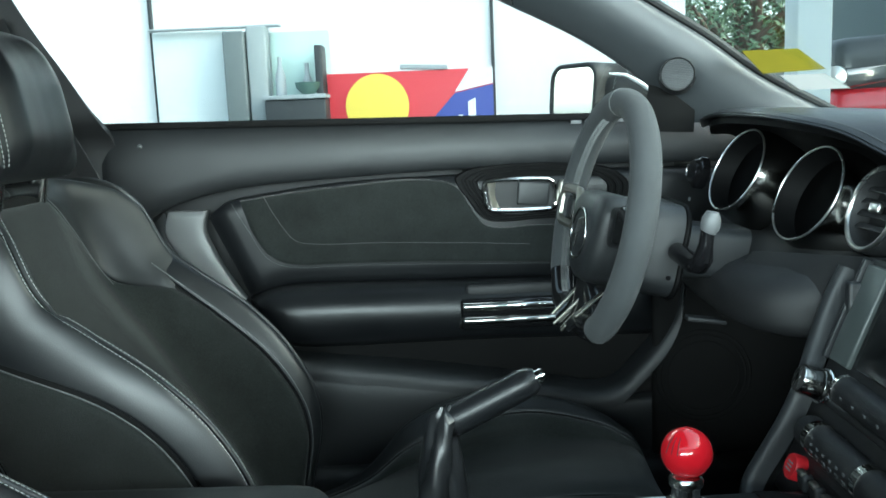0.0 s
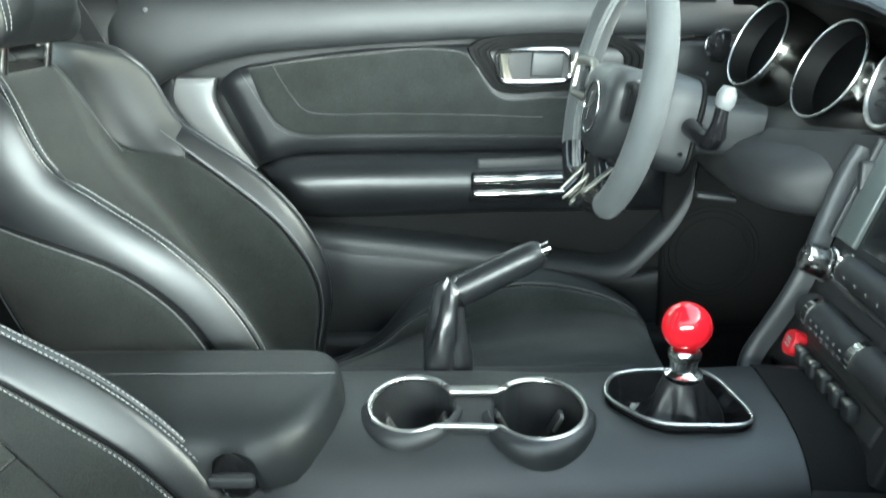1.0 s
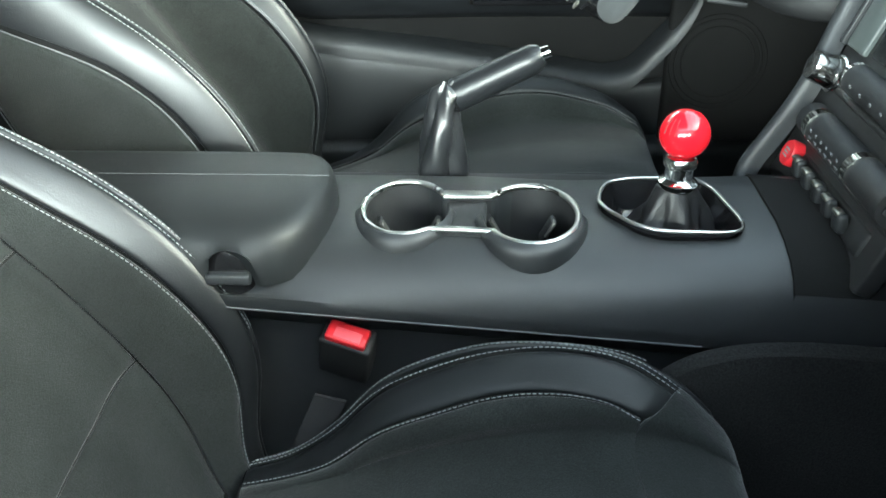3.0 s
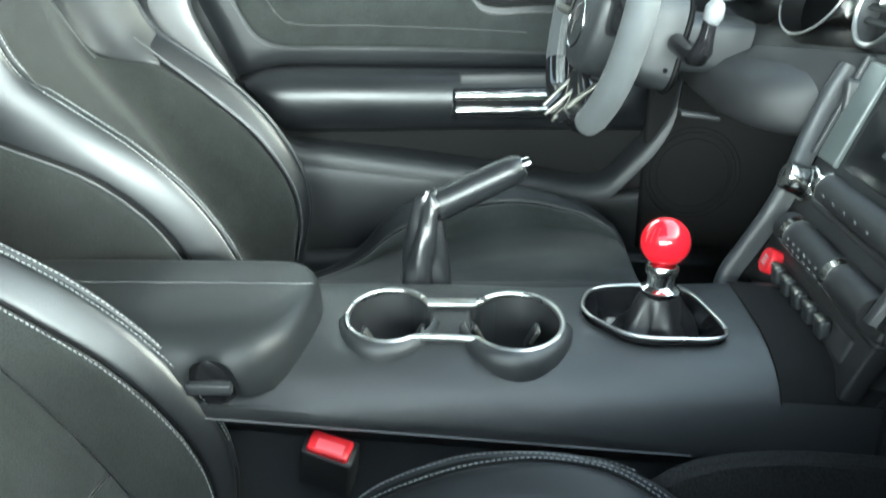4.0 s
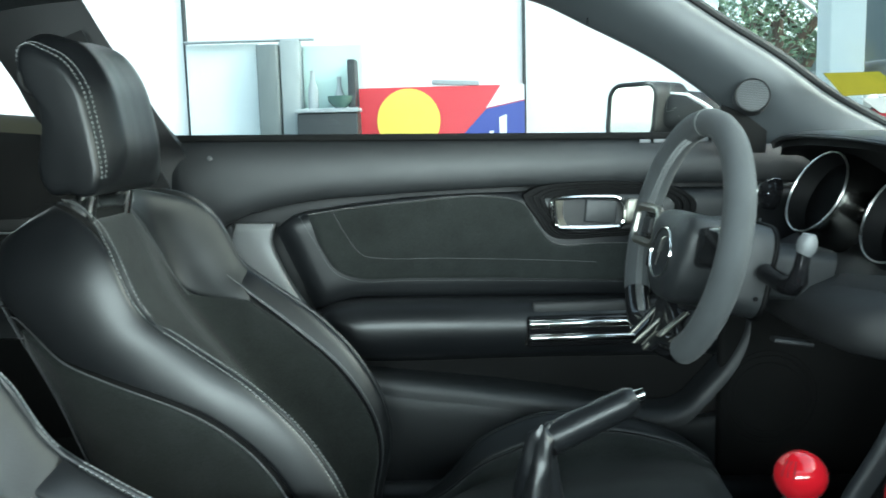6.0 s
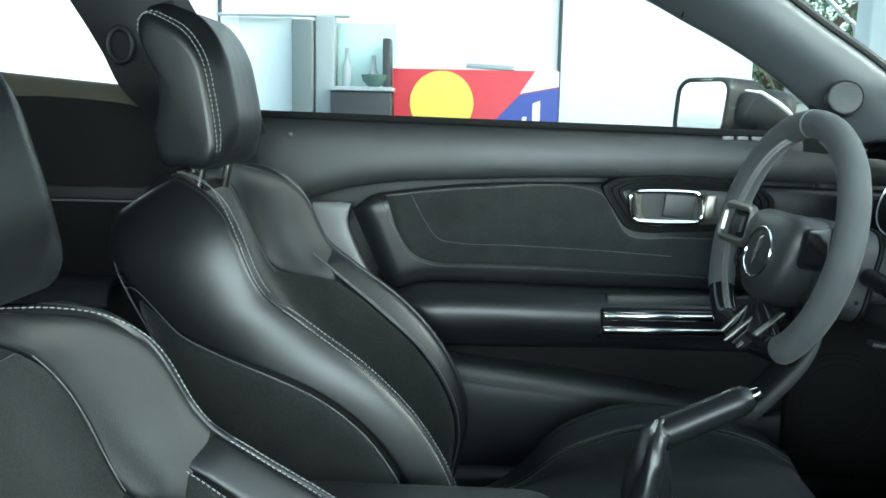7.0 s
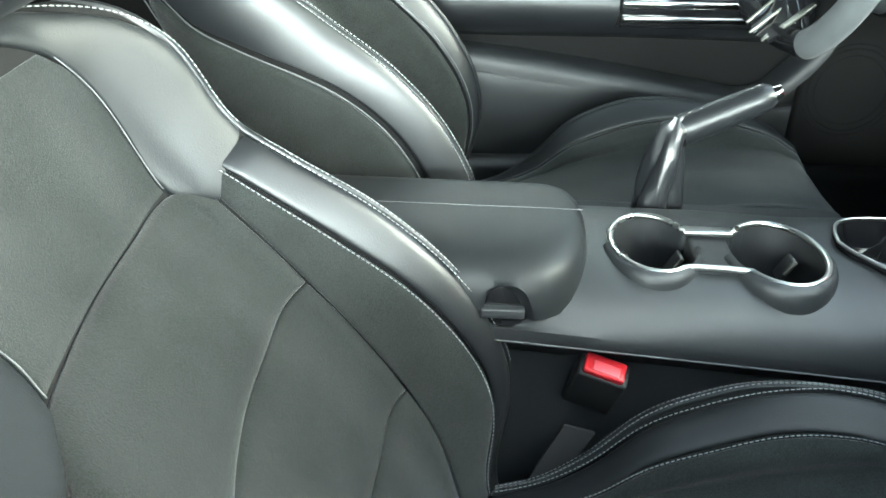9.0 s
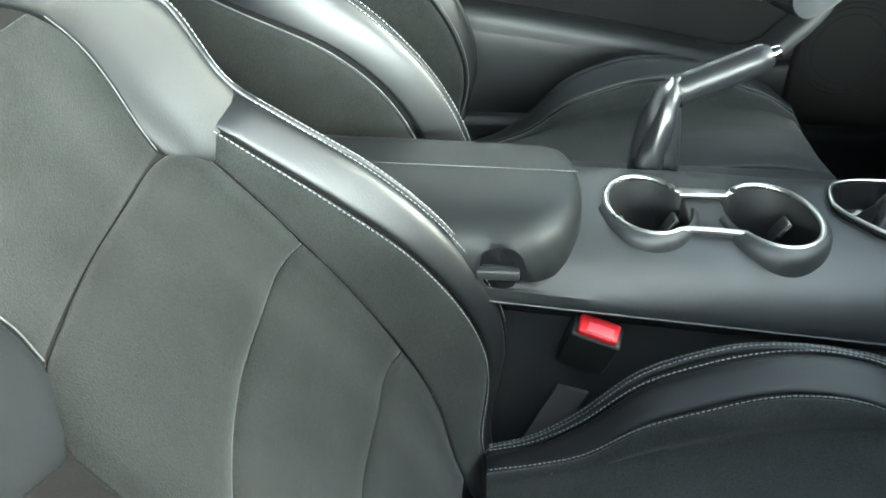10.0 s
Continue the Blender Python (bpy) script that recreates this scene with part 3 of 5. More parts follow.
seat("passenger_seat", "black leather and suede front seat with pale stitching", -0.305, (-0.33, 0.42), 28, 0.025, -0.008, 1.35, 0.0, 0.035)
seat("driver_seat", "black leather and suede driver seat behind the steering wheel", 0.305, (-0.37, 0.471), 22, 0.0, 0.038, 1.0, 0.75)


# ---- centre console ----
console = thing("center_console", (0.0, 0.0, 0.29), "long black plastic centre console between the front seats", "car console")
TOPZ = 0.598
sec = []
for x in np.linspace(-0.46, 0.62, 64):
    near = 0.549 - 0.033 * (x + 0.21) / 0.42
    top = TOPZ - 0.004 * max(0, min(1, (x - 0.0) / 0.1)) + 0.006 * max(0, (min(x, 0.28) - 0.1) / 0.15)
    o = [(-0.094, 0.30), (-0.097, near - 0.030), (-0.112, near - 0.010), (-0.125, near - 0.003), (-0.128, near + 0.004), (-0.1265, near + 0.014), (-0.121, top - 0.036), (-0.110, top - 0.023), (-0.095, top - 0.013), (-0.075, top - 0.006), (-0.045, top - 0.001), (0.03, top), (0.058, top - 0.001), (0.068, top - 0.005), (0.072, top - 0.014), (0.072, 0.30)]
    sec.append([(x, y, z) for y, z in o])
shell = capped(np.array(sec))


def ellipse_arc(cx, cy, rx, ry, a0, a1, n):
    return [(cx + rx * math.cos(radians(a)), cy + ry * math.sin(radians(a))) for a in np.linspace(a0, a1, n)]


cups = np.array(ellipse_arc(0.058, -0.032, 0.045, 0.061, -142, 142, 36) + [(-0.002, 0.0045)] + ellipse_arc(-0.063, -0.021, 0.041, 0.057, 32, 304, 36) + [(-0.008, -0.0665)])
cups = curve(np.vstack([cups, cups[:1]]), 121)[:-1]
shiftline = curve([(0.125, -0.006), (0.129, 0.016), (0.139, 0.036), (0.158, 0.045), (0.192, 0.048), (0.226, 0.046), (0.238, 0.030), (0.247, -0.010), (0.252, -0.047), (0.250, -0.060), (0.242, -0.067), (0.208, -0.069), (0.173, -0.066), (0.155, -0.056), (0.141, -0.039), (0.130, -0.022), (0.125, -0.006)], 70)[:-1]


def cut(piece, cutters):
    """A mesh with closed holes cut into it."""
    made = [new("blank", mesh("blank", p, HARD)) for p in (piece, *cutters)]
    for c in made[1:]:
        mod = made[0].modifiers.new("cut", "BOOLEAN")
        mod.object, mod.operation, mod.solver = c, "DIFFERENCE", "EXACT"
    bpy.context.view_layer.update()
    me = made[0].evaluated_get(bpy.context.evaluated_depsgraph_get()).to_mesh()
    out = [tuple(v.co) for v in me.vertices], [tuple(p.vertices) for p in me.polygons]
    for o in made:
        d = o.data
        bpy.data.objects.remove(o)
        bpy.data.meshes.remove(d)
    return out


shell = cut(shell, [slab(cups, 0.50, 0.65), slab(shiftline, 0.555, 0.65)])
part("console_body", shell, PLASTIC, console, "black grained plastic console body", angle=35)
for cx, cy, rx, ry in ((-0.063, -0.021, 0.041, 0.057), (0.058, -0.032, 0.045, 0.061)):
    tiers = [(1.02, 0.599), (1.10, 0.596), (1.13, 0.588), (1.11, 0.570), (1.03, 0.553), (0.88, 0.538)]
    part("cup_bulge", patch([[(cx + k * rx * math.cos(radians(a)), cy + k * ry * math.sin(radians(a)), z) for a in np.linspace(185, 355, 24)] for k, z in tiers], 40, 16, 0.004), PLASTIC, console, "rounded bulge under the cup holder")
well = np.array([np.c_[cups, np.full(len(cups), 0.599)], np.c_[cups * 0.985, np.full(len(cups), 0.575)], np.c_[cups * 0.93, np.full(len(cups), 0.512)], np.c_[cups * 0.90, np.full(len(cups), 0.508)]])
wv, wf = grid(well, closed_v=True)
wf.append(tuple(range(3 * len(cups), 4 * len(cups))))
holder = part("cup_holder", (wv, wf), HARD, console, "twin cup holder with a chrome rim")
part("bridge", rbox(0.050, 0.014, 0.005, 0.002, pose(-0.003, 0.0055, 0.6010)), SATIN, holder, "satin metal bridge")
part("divider", rbox(0.040, 0.066, 0.08, 0.004, pose(-0.004, -0.028, 0.556)), HARD, holder)
part("rim", ring(np.c_[cups, np.full(len(cups), 0.6005)], 0.0031, 10), SATIN, holder, "chrome rim")
for x, y, a in ((-0.085, -0.018, -28), (-0.037, -0.015, 28), (0.022, -0.009, -28), (0.076, -0.012, 28)):
    tab = part("grip_tab", rbox(0.006, 0.017, 0.026, 0.002, pose(x, y, 0.573, 0, a, 0)), HARD, holder, "sprung grip tab")
    part("tab_pad", rbox(0.0035, 0.010, 0.018, 0.001, pose(x + 0.002, y - 0.006, 0.577, 0, a, 0)), BRUSHED, tab, "pale tab pad")
sv = np.c_[shiftline, np.full(len(shiftline), 0.602)]
sc = shiftline.mean(0)
bowl = np.array([np.c_[sc + (shiftline - sc) * k, np.full(len(shiftline), z)] for k, z in ((1.0, 0.602), (0.95, 0.590), (0.86, 0.574), (0.70, 0.566), (0.4, 0.562))])
bv, bf = grid(bowl, closed_v=True)
bf.append(tuple(range(4 * len(shiftline), 5 * len(shiftline))))
bezel = part("shift_bezel", (bv, bf), GLOSS, console, "gloss black shift surround")
part("rim", ring(sv, 0.0019, 10), SATIN, bezel, "satin metal rim")
seamline = [(x, -0.1285, 0.5505 - 0.033 * (x + 0.21) / 0.42) for x in np.linspace(-0.44, 0.21, 20)]
part("seam_trim", tube(seamline, 0.0007, 6), THREADDIM, console, "thin grey seam line")
part("far_shelf", rbox(0.62, 0.09, 0.26, 0.012, pose(-0.12, 0.102, 0.435)), HARD, console, "lower black shelf beside the handbrake")
nose = []
for x in (0.284, 0.2842, 0.287, 0.293, 0.31, 0.34, 0.40, 0.50, 0.62):
    lift = 0.0035 if x > 0.2841 else -0.006
    nose.append([(x, y, z + lift - 0.06 * max(0.0, x - 0.29)) for y, z in [(0.070, 0.590), (0.064, 0.5965), (0.045, 0.6005), (0.0, 0.6005), (-0.045, 0.5995), (-0.075, 0.5945), (-0.098, 0.5865), (-0.113, 0.5765), (-0.1215, 0.5655)]])
v, q = grid(np.array(nose))
part("console_nose", (v, q), LINING, console, "dark front end of the console top")
knee = curve([(0.15, 0.44), (0.172, 0.484), (0.195, 0.506), (0.23, 0.520), (0.28, 0.5255), (0.36, 0.5215), (0.48, 0.512), (0.62, 0.50)], 40)
part("side_carpet", patch([[(x, -0.137, z) for x, z in knee], [(x, -0.146, z - 0.006) for x, z in knee], [(x, -0.150, z - 0.02) for x, z in knee], [(x, -0.150, 0.29) for x, z in knee]], 40, 16, 0.01), CARPET, console, "carpeted side of the console")

# armrest lid
o = np.array([(-0.46, 0.046), (-0.20, 0.046), (-0.155, 0.040), (-0.138, 0.022), (-0.130, -0.01), (-0.130, -0.045), (-0.137, -0.078), (-0.150, -0.104), (-0.172, -0.122), (-0.19, -0.127), (-0.23, -0.127), (-0.46, -0.127)])
lidline = np.vstack([line(o[:2], 14), curve(o[1:10], 40)[1:], line(o[9:12], 60)[1:], line([o[11], o[0]], 12)[1:-1]])
rings = []
for k, z in ((1.0, 0.572), (1.004, 0.580), (1.0, 0.588), (0.988, 0.599), (0.962, 0.611), (0.91, 0.620), (0.80, 0.627), (0.62, 0.632), (0.4, 0.634), (0.1, 0.634)):
    c = np.array([-0.28, 0.025])
    q = c + (lidline - c) * [1 - (1 - k) * 0.22, k]
    arch = 0.587 + np.sqrt((0.022 ** 2 - (q[:, 0] + 0.209) ** 2).clip(0, 1))
    rings.append(np.c_[q, np.where((np.abs(q[:, 0] + 0.209) < 0.022) & (q[:, 1] < -0.09), np.maximum(z, arch), z)])
lid = part("armrest_lid", capped(np.array(rings)), MATTE, console, "padded black leather armrest lid")
part("seam", stitches([(x, -0.022, 0.6338) for x in np.linspace(-0.44, -0.134, 60)], 0.006, 0.0005, 0.0007), THREADDIM, lid, "dark stitched seam")
part("latch", join(lathe([(0.024, -0.004), (0.024, 0.004), (0.020, 0.006)], axes((-0.209, -0.116, 0.585), (0, -1, 0.15)), 28)), GLOSS, console, "dark round lid latch")
part("latch_plate", rbox(0.040, 0.010, 0.010, 0.002, pose(-0.212, -0.125, 0.580)), DARKTRIM, console)

# gear lever
gear = thing("gear_lever", (0.2, -0.007, 0.565), "gear lever with a glossy red ball knob", "gear lever")
bootrings = []
for k, (r, z, sx) in enumerate(((0.046, 0.563, 1.05), (0.042, 0.572, 1.0), (0.034, 0.585, 1.0), (0.028, 0.597, 1.0), (0.024, 0.610, 1.0), (0.019, 0.620, 1.0))):
    q = np.arange(48) * 2 * np.pi / 48
    rr = r * (1 + (0.16 if k < 4 else 0.04) * np.sin(5 * q + k * 0.9) + (0.07 if k < 4 else 0) * np.sin(11 * q - k))
    bootrings.append(np.c_[0.198 + rr * np.cos(q) * sx, -0.007 + rr * np.sin(q) * 0.8, np.full(48, z)])
part("boot", capped(np.array(bootrings)), material("dull_black_hide", (0.008, 0.008, 0.009), 0.42, grain_size=600, bump=0.25, vary=0.2), gear, "folded black leather boot")
lean = axes((0.198, -0.007, 0.618), (0.02, 0, 1))
part("collar", lathe([(0.017, 0), (0.0185, 0.003), (0.0185, 0.007), (0.0150, 0.009), (0.0130, 0.011), (0.0130, 0.021), (0.0155, 0.023), (0.0160, 0.029), (0.014, 0.032)], lean), CHROME, gear, "chrome collar")
ball = [(0.0238 * math.sin(q), 0.0545 - 0.0238 * math.cos(q)) for q in np.linspace(0.12, math.pi - 0.02, 26)]
knob = part("knob", lathe(ball, lean, 48), RED, gear, "glossy red ball knob")
part("shift_mark", join(*[tube([(0.198 + 0.0005 - 0.0236 * math.cos(b) * math.cos(e) - 0.0002, -0.007 - 0.0236 * math.sin(b) * math.cos(e), 0.6725 + 0.0237 * math.sin(e)) for e in np.linspace(0.2, 0.9, 8)], 0.0004, 5) for b in (0.5, 0.75, 1.0)]), HARD, knob, "dark engraved marks")

# handbrake
brake = thing("handbrake", (-0.035, 0.11, 0.57), "raised handbrake lever with a leather grip and boot", "handbrake")
g0, g1 = Vector((-0.024, 0.110, 0.665)), Vector((0.071, 0.112, 0.712))
path = [tuple(g0.lerp(g1, k)) for k in np.linspace(0, 1, 16)]
rad = [0.0150, 0.0172, 0.0174] + [0.0172 - 0.0001 * k for k in range(10)] + [0.0160, 0.0148, 0.0105]
grip = part("grip", tube(path, rad, 20), LEATHER, brake, "smooth black leather grip")
part("button", tube([tuple(g1.lerp(g0, 0.02)), tuple(g1 + (g1 - g0) * 0.03), tuple(g1 + (g1 - g0) * 0.085)], [0.0075, 0.0075, 0.0065], 16), CHROME, grip, "chrome release button")
part("seam", stitches([(p[0], p[1] - 0.004, p[2] + 0.0166) for p in path[2:-3]], 0.004, 0.002, 0.0006), THREADDIM, grip, "dark stitched seam")
q = np.arange(40) * 2 * np.pi / 40
br = []
for k, (x, z, rx, ry) in enumerate(((-0.027, 0.683, 0.006, 0.008), (-0.028, 0.674, 0.013, 0.013), (-0.031, 0.656, 0.016, 0.015), (-0.033, 0.638, 0.019, 0.018), (-0.035, 0.618, 0.022, 0.020), (-0.036, 0.598, 0.025, 0.023), (-0.036, 0.570, 0.027, 0.026))):
    rr = 1 + 0.50 * (np.abs(np.sin(1.5 * q + 0.30 * k - 0.1)) - 0.62) + 0.05 * np.sin(7 * q - 1.3 * k)
    br.append(np.c_[x + rx * rr * np.cos(q), 0.102 + ry * rr * np.sin(q), z + 0.005 * np.sin(2 * q + k)])
bk = np.array(br)
fine = np.stack([hermite(np.arange(7), bk[:, i], np.linspace(0, 6, 26)) for i in range(40)], 1)
part("boot", capped(fine), BOOTHIDE, brake, "wrinkled black leather boot")
part("collar", tube([tuple(g0.lerp(g1, -0.06)), tuple(g0), tuple(g0.lerp(g1, 0.05))], [0.0150, 0.0178, 0.0172], 18), GLOSS, grip, "dark collar under the grip")

# belt buckle of the passenger seat
buckle = thing("seat_belt_buckle", (-0.13, -0.13, 0.40), "seat belt buckle with a red push button on a strap", "belt buckle")
bm_ = axes((-0.111, -0.119, 0.517), (0.14, -0.40, 0.90), (0.95, -0.18, -0.24))
part("housing", rbox(0.050, 0.028, 0.060, 0.004, bm_ @ pose(0, 0.002, -0.034)), RUBBER, buckle)
part("push_button", rbox(0.040, 0.0215, 0.010, 0.003, bm_ @ pose(0, 0.001, -0.003)), REDBUTTON, buckle, "red push button")
part("button_face", rbox(0.026, 0.011, 0.002, 0.0008, bm_ @ pose(0.001, -0.002, 0.0022)), material("light_red_plastic", (0.72, 0.10, 0.12), 0.35, vary=0.06), buckle, "lighter red raised face")
part("strap", patch([[(-0.145, -0.132, 0.455), (-0.165, -0.135, 0.41), (-0.19, -0.14, 0.33)], [(-0.115, -0.135, 0.45), (-0.135, -0.138, 0.405), (-0.155, -0.143, 0.33)]], 16, 4, 0.004), WEBBING, buckle, "black webbing strap")

# ---- driver's door ----
door = thing("car_door", (-0.1, 0.74, 0.36), "closed black car door with suede insert and chrome handle", "car door")


def door_surface(y0, slope=0.06, bow=0.0):
    f = lambda x, z: np.stack([x, y0 + slope * x + bow * (z - 0.9) ** 2, z], 1)
    return surface(f)


part("door_base", rbox(1.0, 0.05, 0.62, 0.01, pose(-0.125, 0.770, 0.665, 0, 0, 3)), HARD, door, "dark plastic door carcass")
upper = part("upper_panel", strip([(-0.615, 0.76), (-0.575, 0.81), (-0.51, 0.853), (-0.409, 0.880), (-0.213, 0.894), (-0.02, 0.900), (0.123, 0.901), (0.36, 0.898), (0.52, 0.893)], [(-0.622, 0.97), (-0.60, 0.993), (-0.50, 0.992), (-0.409, 0.990), (-0.213, 0.986), (-0.02, 0.981), (0.123, 0.978), (0.36, 0.972), (0.52, 0.966)], door_surface(0.700, 0.04, 1.2), 0.016, 0.05, 0.03, nu=60, nv=22), PLASTIC, door, "soft black upper door panel")
part("lock_pin", lathe([(0.004, -0.002), (0.004, 0.0015), (0.0025, 0.003)], axes((-0.54, 0.661, 0.962), (0, -0.9, 0.4)), 14), GREY, upper, "small metal lock pin")
part("rear_panel", strip([(-0.622, 0.35), (-0.622, 0.55), (-0.618, 0.70), (-0.615, 0.755)], [(-0.40, 0.35), (-0.40, 0.55), (-0.44, 0.70), (-0.515, 0.848)], door_surface(0.712), 0.010, 0.03, 0.02, nu=30, nv=16), PLASTIC, door)
part("speaker_trim", strip([(-0.505, 0.850), (-0.512, 0.815), (-0.492, 0.775), (-0.455, 0.73), (-0.400, 0.688)], [(-0.440, 0.848), (-0.446, 0.815), (-0.432, 0.775), (-0.412, 0.735), (-0.384, 0.692)], door_surface(0.698), 0.006, 0.01, 0.02, nu=30, nv=10), GREY, door, "smooth grey plastic trim piece")
trim = part("insert_surround", strip([(-0.437, 0.838), (-0.405, 0.862), (-0.36, 0.870), (-0.214, 0.886), (-0.02, 0.891), (0.123, 0.892), (0.32, 0.890), (0.50, 0.886)], [(-0.375, 0.700), (-0.35, 0.705), (-0.316, 0.715), (-0.214, 0.715), (-0.02, 0.712), (0.123, 0.710), (0.32, 0.705), (0.50, 0.70)], door_surface(0.698), 0.016, 0.03, 0.02, nu=50, nv=22), LEATHER, door, "black leather door insert surround")
inset = door_surface(0.679)
part("suede_insert", strip([(-0.378, 0.864), (-0.30, 0.874), (-0.214, 0.881), (-0.06, 0.886), (-0.015, 0.874), (0.010, 0.835), (0.032, 0.806), (0.12, 0.802), (0.30, 0.800)], [(-0.362, 0.812), (-0.335, 0.769), (-0.305, 0.754), (-0.214, 0.750), (-0.123, 0.748), (-0.05, 0.746), (0.03, 0.742), (0.12, 0.738), (0.30, 0.731)], inset, 0.004, 0.008, 0.012, nu=60, nv=14), SUEDE, trim, "black suede insert")
part("stitching", join(stitches(on(door_surface(0.6755), [(-0.392, 0.862), (-0.363, 0.808), (-0.338, 0.766), (-0.31, 0.751), (-0.214, 0.747), (-0.123, 0.745), (0.10, 0.737), (0.28, 0.730)], 120), 0.0034, 0.0016, 0.0005), stitches(on(door_surface(0.6745), [(-0.338, 0.872), (-0.312, 0.823), (-0.288, 0.793), (-0.268, 0.788), (-0.15, 0.784), (0.0, 0.777), (0.11, 0.770)], 110), 0.0034, 0.0010, 0.0005)), THREADDIM, trim, "grey stitching")
part("armrest", strip([(-0.375, 0.695), (-0.33, 0.712), (-0.25, 0.716), (-0.123, 0.714), (0.02, 0.711), (0.15, 0.709), (0.33, 0.70)], [(-0.330, 0.62), (-0.305, 0.610), (-0.22, 0.605), (-0.123, 0.605), (0.02, 0.605), (0.15, 0.603), (0.33, 0.60)], door_surface(0.690), 0.052, 0.055, 0.02, nu=50, nv=24), LEATHER, door, "padded black leather armrest")
part("armrest_slot", rbox(0.34, 0.02, 0.022, 0.006, pose(0.165, 0.668, 0.697, 0, 0, 3.4)), HARD, door, "dark switch recess")
pull = part("door_pull", rbox(0.22, 0.030, 0.052, 0.006, pose(0.095, 0.652, 0.660, 0, 0, 3.4)), GLOSS, door, "gloss black door pull")
for z in (0.674, 0.650):
    part("bar", rbox(0.216, 0.012, 0.012, 0.004, pose(0.097, 0.636, z, 0, 0, 3.4)), CHROME, pull, "polished chrome bar")
part("pull_end", rbox(0.010, 0.030, 0.050, 0.003, pose(-0.010, 0.648, 0.661, 0, 12, 3.4)), CHROME, pull, "chrome end")
# lining black here stands in for the shade under the armrest
part("recess", strip([(-0.32, 0.610), (-0.1, 0.607), (0.1, 0.604), (0.33, 0.60)], [(-0.30, 0.560), (-0.1, 0.54), (0.1, 0.51), (0.30, 0.50)], door_surface(0.700), 0.002, 0.01, 0.02), LINING, door)
ledge = [(-0.36, 0.602), (-0.28, 0.586), (-0.132, 0.566), (0.035, 0.542), (0.15, 0.523), (0.215, 0.514), (0.255, 0.525), (0.285, 0.555), (0.335, 0.615), (0.358, 0.665), (0.366, 0.72)]
f = lambda d, y: [(x, y, z + d) for x, z in ledge]
part("pocket_ledge", patch([f(0.0, 0.695), f(-0.004, 0.670), f(-0.012, 0.655), f(-0.03, 0.652)], 60, 12, 0.01), PLASTIC, door, "raised ledge of the door pocket")
part("pocket", strip([(-0.36, 0.575), (-0.28, 0.560), (-0.132, 0.540), (0.035, 0.516), (0.15, 0.497), (0.215, 0.488), (0.36, 0.50)], [(-0.36, 0.34), (-0.28, 0.34), (-0.132, 0.34), (0.035, 0.34), (0.15, 0.34), (0.215, 0.34), (0.36, 0.34)], door_surface(0.664), 0.008, 0.04, 0.02), PLASTIC, door, "black plastic door pocket")
part("speaker_grille", join(*[ring([(0.392 + r * math.cos(q), 0.648, 0.538 + r * math.sin(q)) for q in np.linspace(0, 2 * math.pi, 40, endpoint=False)], 0.0018, 6) for r in (0.080, 0.072, 0.060)], lathe([(0.07, 0), (0.05, 0.004), (0.0, 0.006)], axes((0.392, 0.650, 0.538), (0, -1, 0)))), LINING, door, "round dark door speaker")

# handle
bez = np.array([(0.000, 0.884), (0.014, 0.893), (0.037, 0.898), (0.20, 0.896), (0.240, 0.886), (0.262, 0.866), (0.258, 0.845), (0.235, 0.828), (0.20, 0.821), (0.122, 0.817), (0.052, 0.817), (0.038, 0.824), (0.018, 0.852), (0.003, 0.874)])
bz = np.vstack([curve(np.vstack([bez, bez[:1]]), 70)[:-1]])
wall = lambda pts, y: np.array([(x, y + 0.06 * x, z) for x, z in pts])
c = bz.mean(0)
rings = np.array([wall(c + (bz - c) * k, y) for k, y in ((1.13, 0.705), (1.13, 0.680), (1.11, 0.677), (1.05, 0.677), (1.04, 0.680), (1.00, 0.680), (0.99, 0.675), (0.95, 0.675), (0.94, 0.679), (0.91, 0.679), (0.90, 0.675), (0.86, 0.675), (0.84, 0.684), (0.4, 0.686))])
hb = part("handle_bezel", capped(rings), DIAL, door, "black ribbed handle surround")
o = rounded(0.118, 0.050, 0.012, 6) + [0.093, 0.855]
o[:, 0] -= 0.12 * (o[:, 1] - 0.855) + 0.0
handle = part("door_handle", ring(wall(curve(np.vstack([o, o[:1]]), 60)[:-1], 0.672), 0.0042, 8), CHROME, hb, "chrome inner door handle")
part("cup", capped(np.array([wall(o, 0.674), wall(o.mean(0) + (o - o.mean(0)) * 0.93, 0.690), wall(o.mean(0) + (o - o.mean(0)) * 0.7, 0.692)])), HARD, handle)
part("lever", patch([[(0.038, 0.672, 0.876), (0.052, 0.680, 0.877), (0.070, 0.688, 0.877)], [(0.040, 0.672, 0.855), (0.054, 0.683, 0.855), (0.070, 0.690, 0.855)], [(0.044, 0.672, 0.834), (0.056, 0.680, 0.833), (0.072, 0.688, 0.833)]], 12, 10, 0.003), BRUSHED, handle, "dished satin metal lever")
part("pull_face", rbox(0.054, 0.008, 0.041, 0.004, pose(0.115, 0.681, 0.856, 0, 6, 4)), DARKTRIM, handle, "dark grey pull face")
part("lower_bar", tube([(0.040, 0.674, 0.832), (0.09, 0.677, 0.831), (0.146, 0.681, 0.831)], 0.0030, 10), CHROME, handle, "chrome lower bar")
part("lock_button", rbox(0.020, 0.012, 0.044, 0.006, pose(0.166, 0.680, 0.856, 0, 6, 3.4)), BRUSHED, handle, "satin metal lock button")
part("sill_trim", rbox(0.96, 0.022, 0.012, 0.004, pose(-0.13, 0.700, 0.987, 0, 1.1, 2.3)), LINING, door, "black window seal")
for k in range(5):
    part("vent_slot", rbox(0.018, 0.006, 0.006, 0.001, pose(0.19 + 0.024 * k, 0.688, 0.972, 0, 0, 2)), GREY, door)

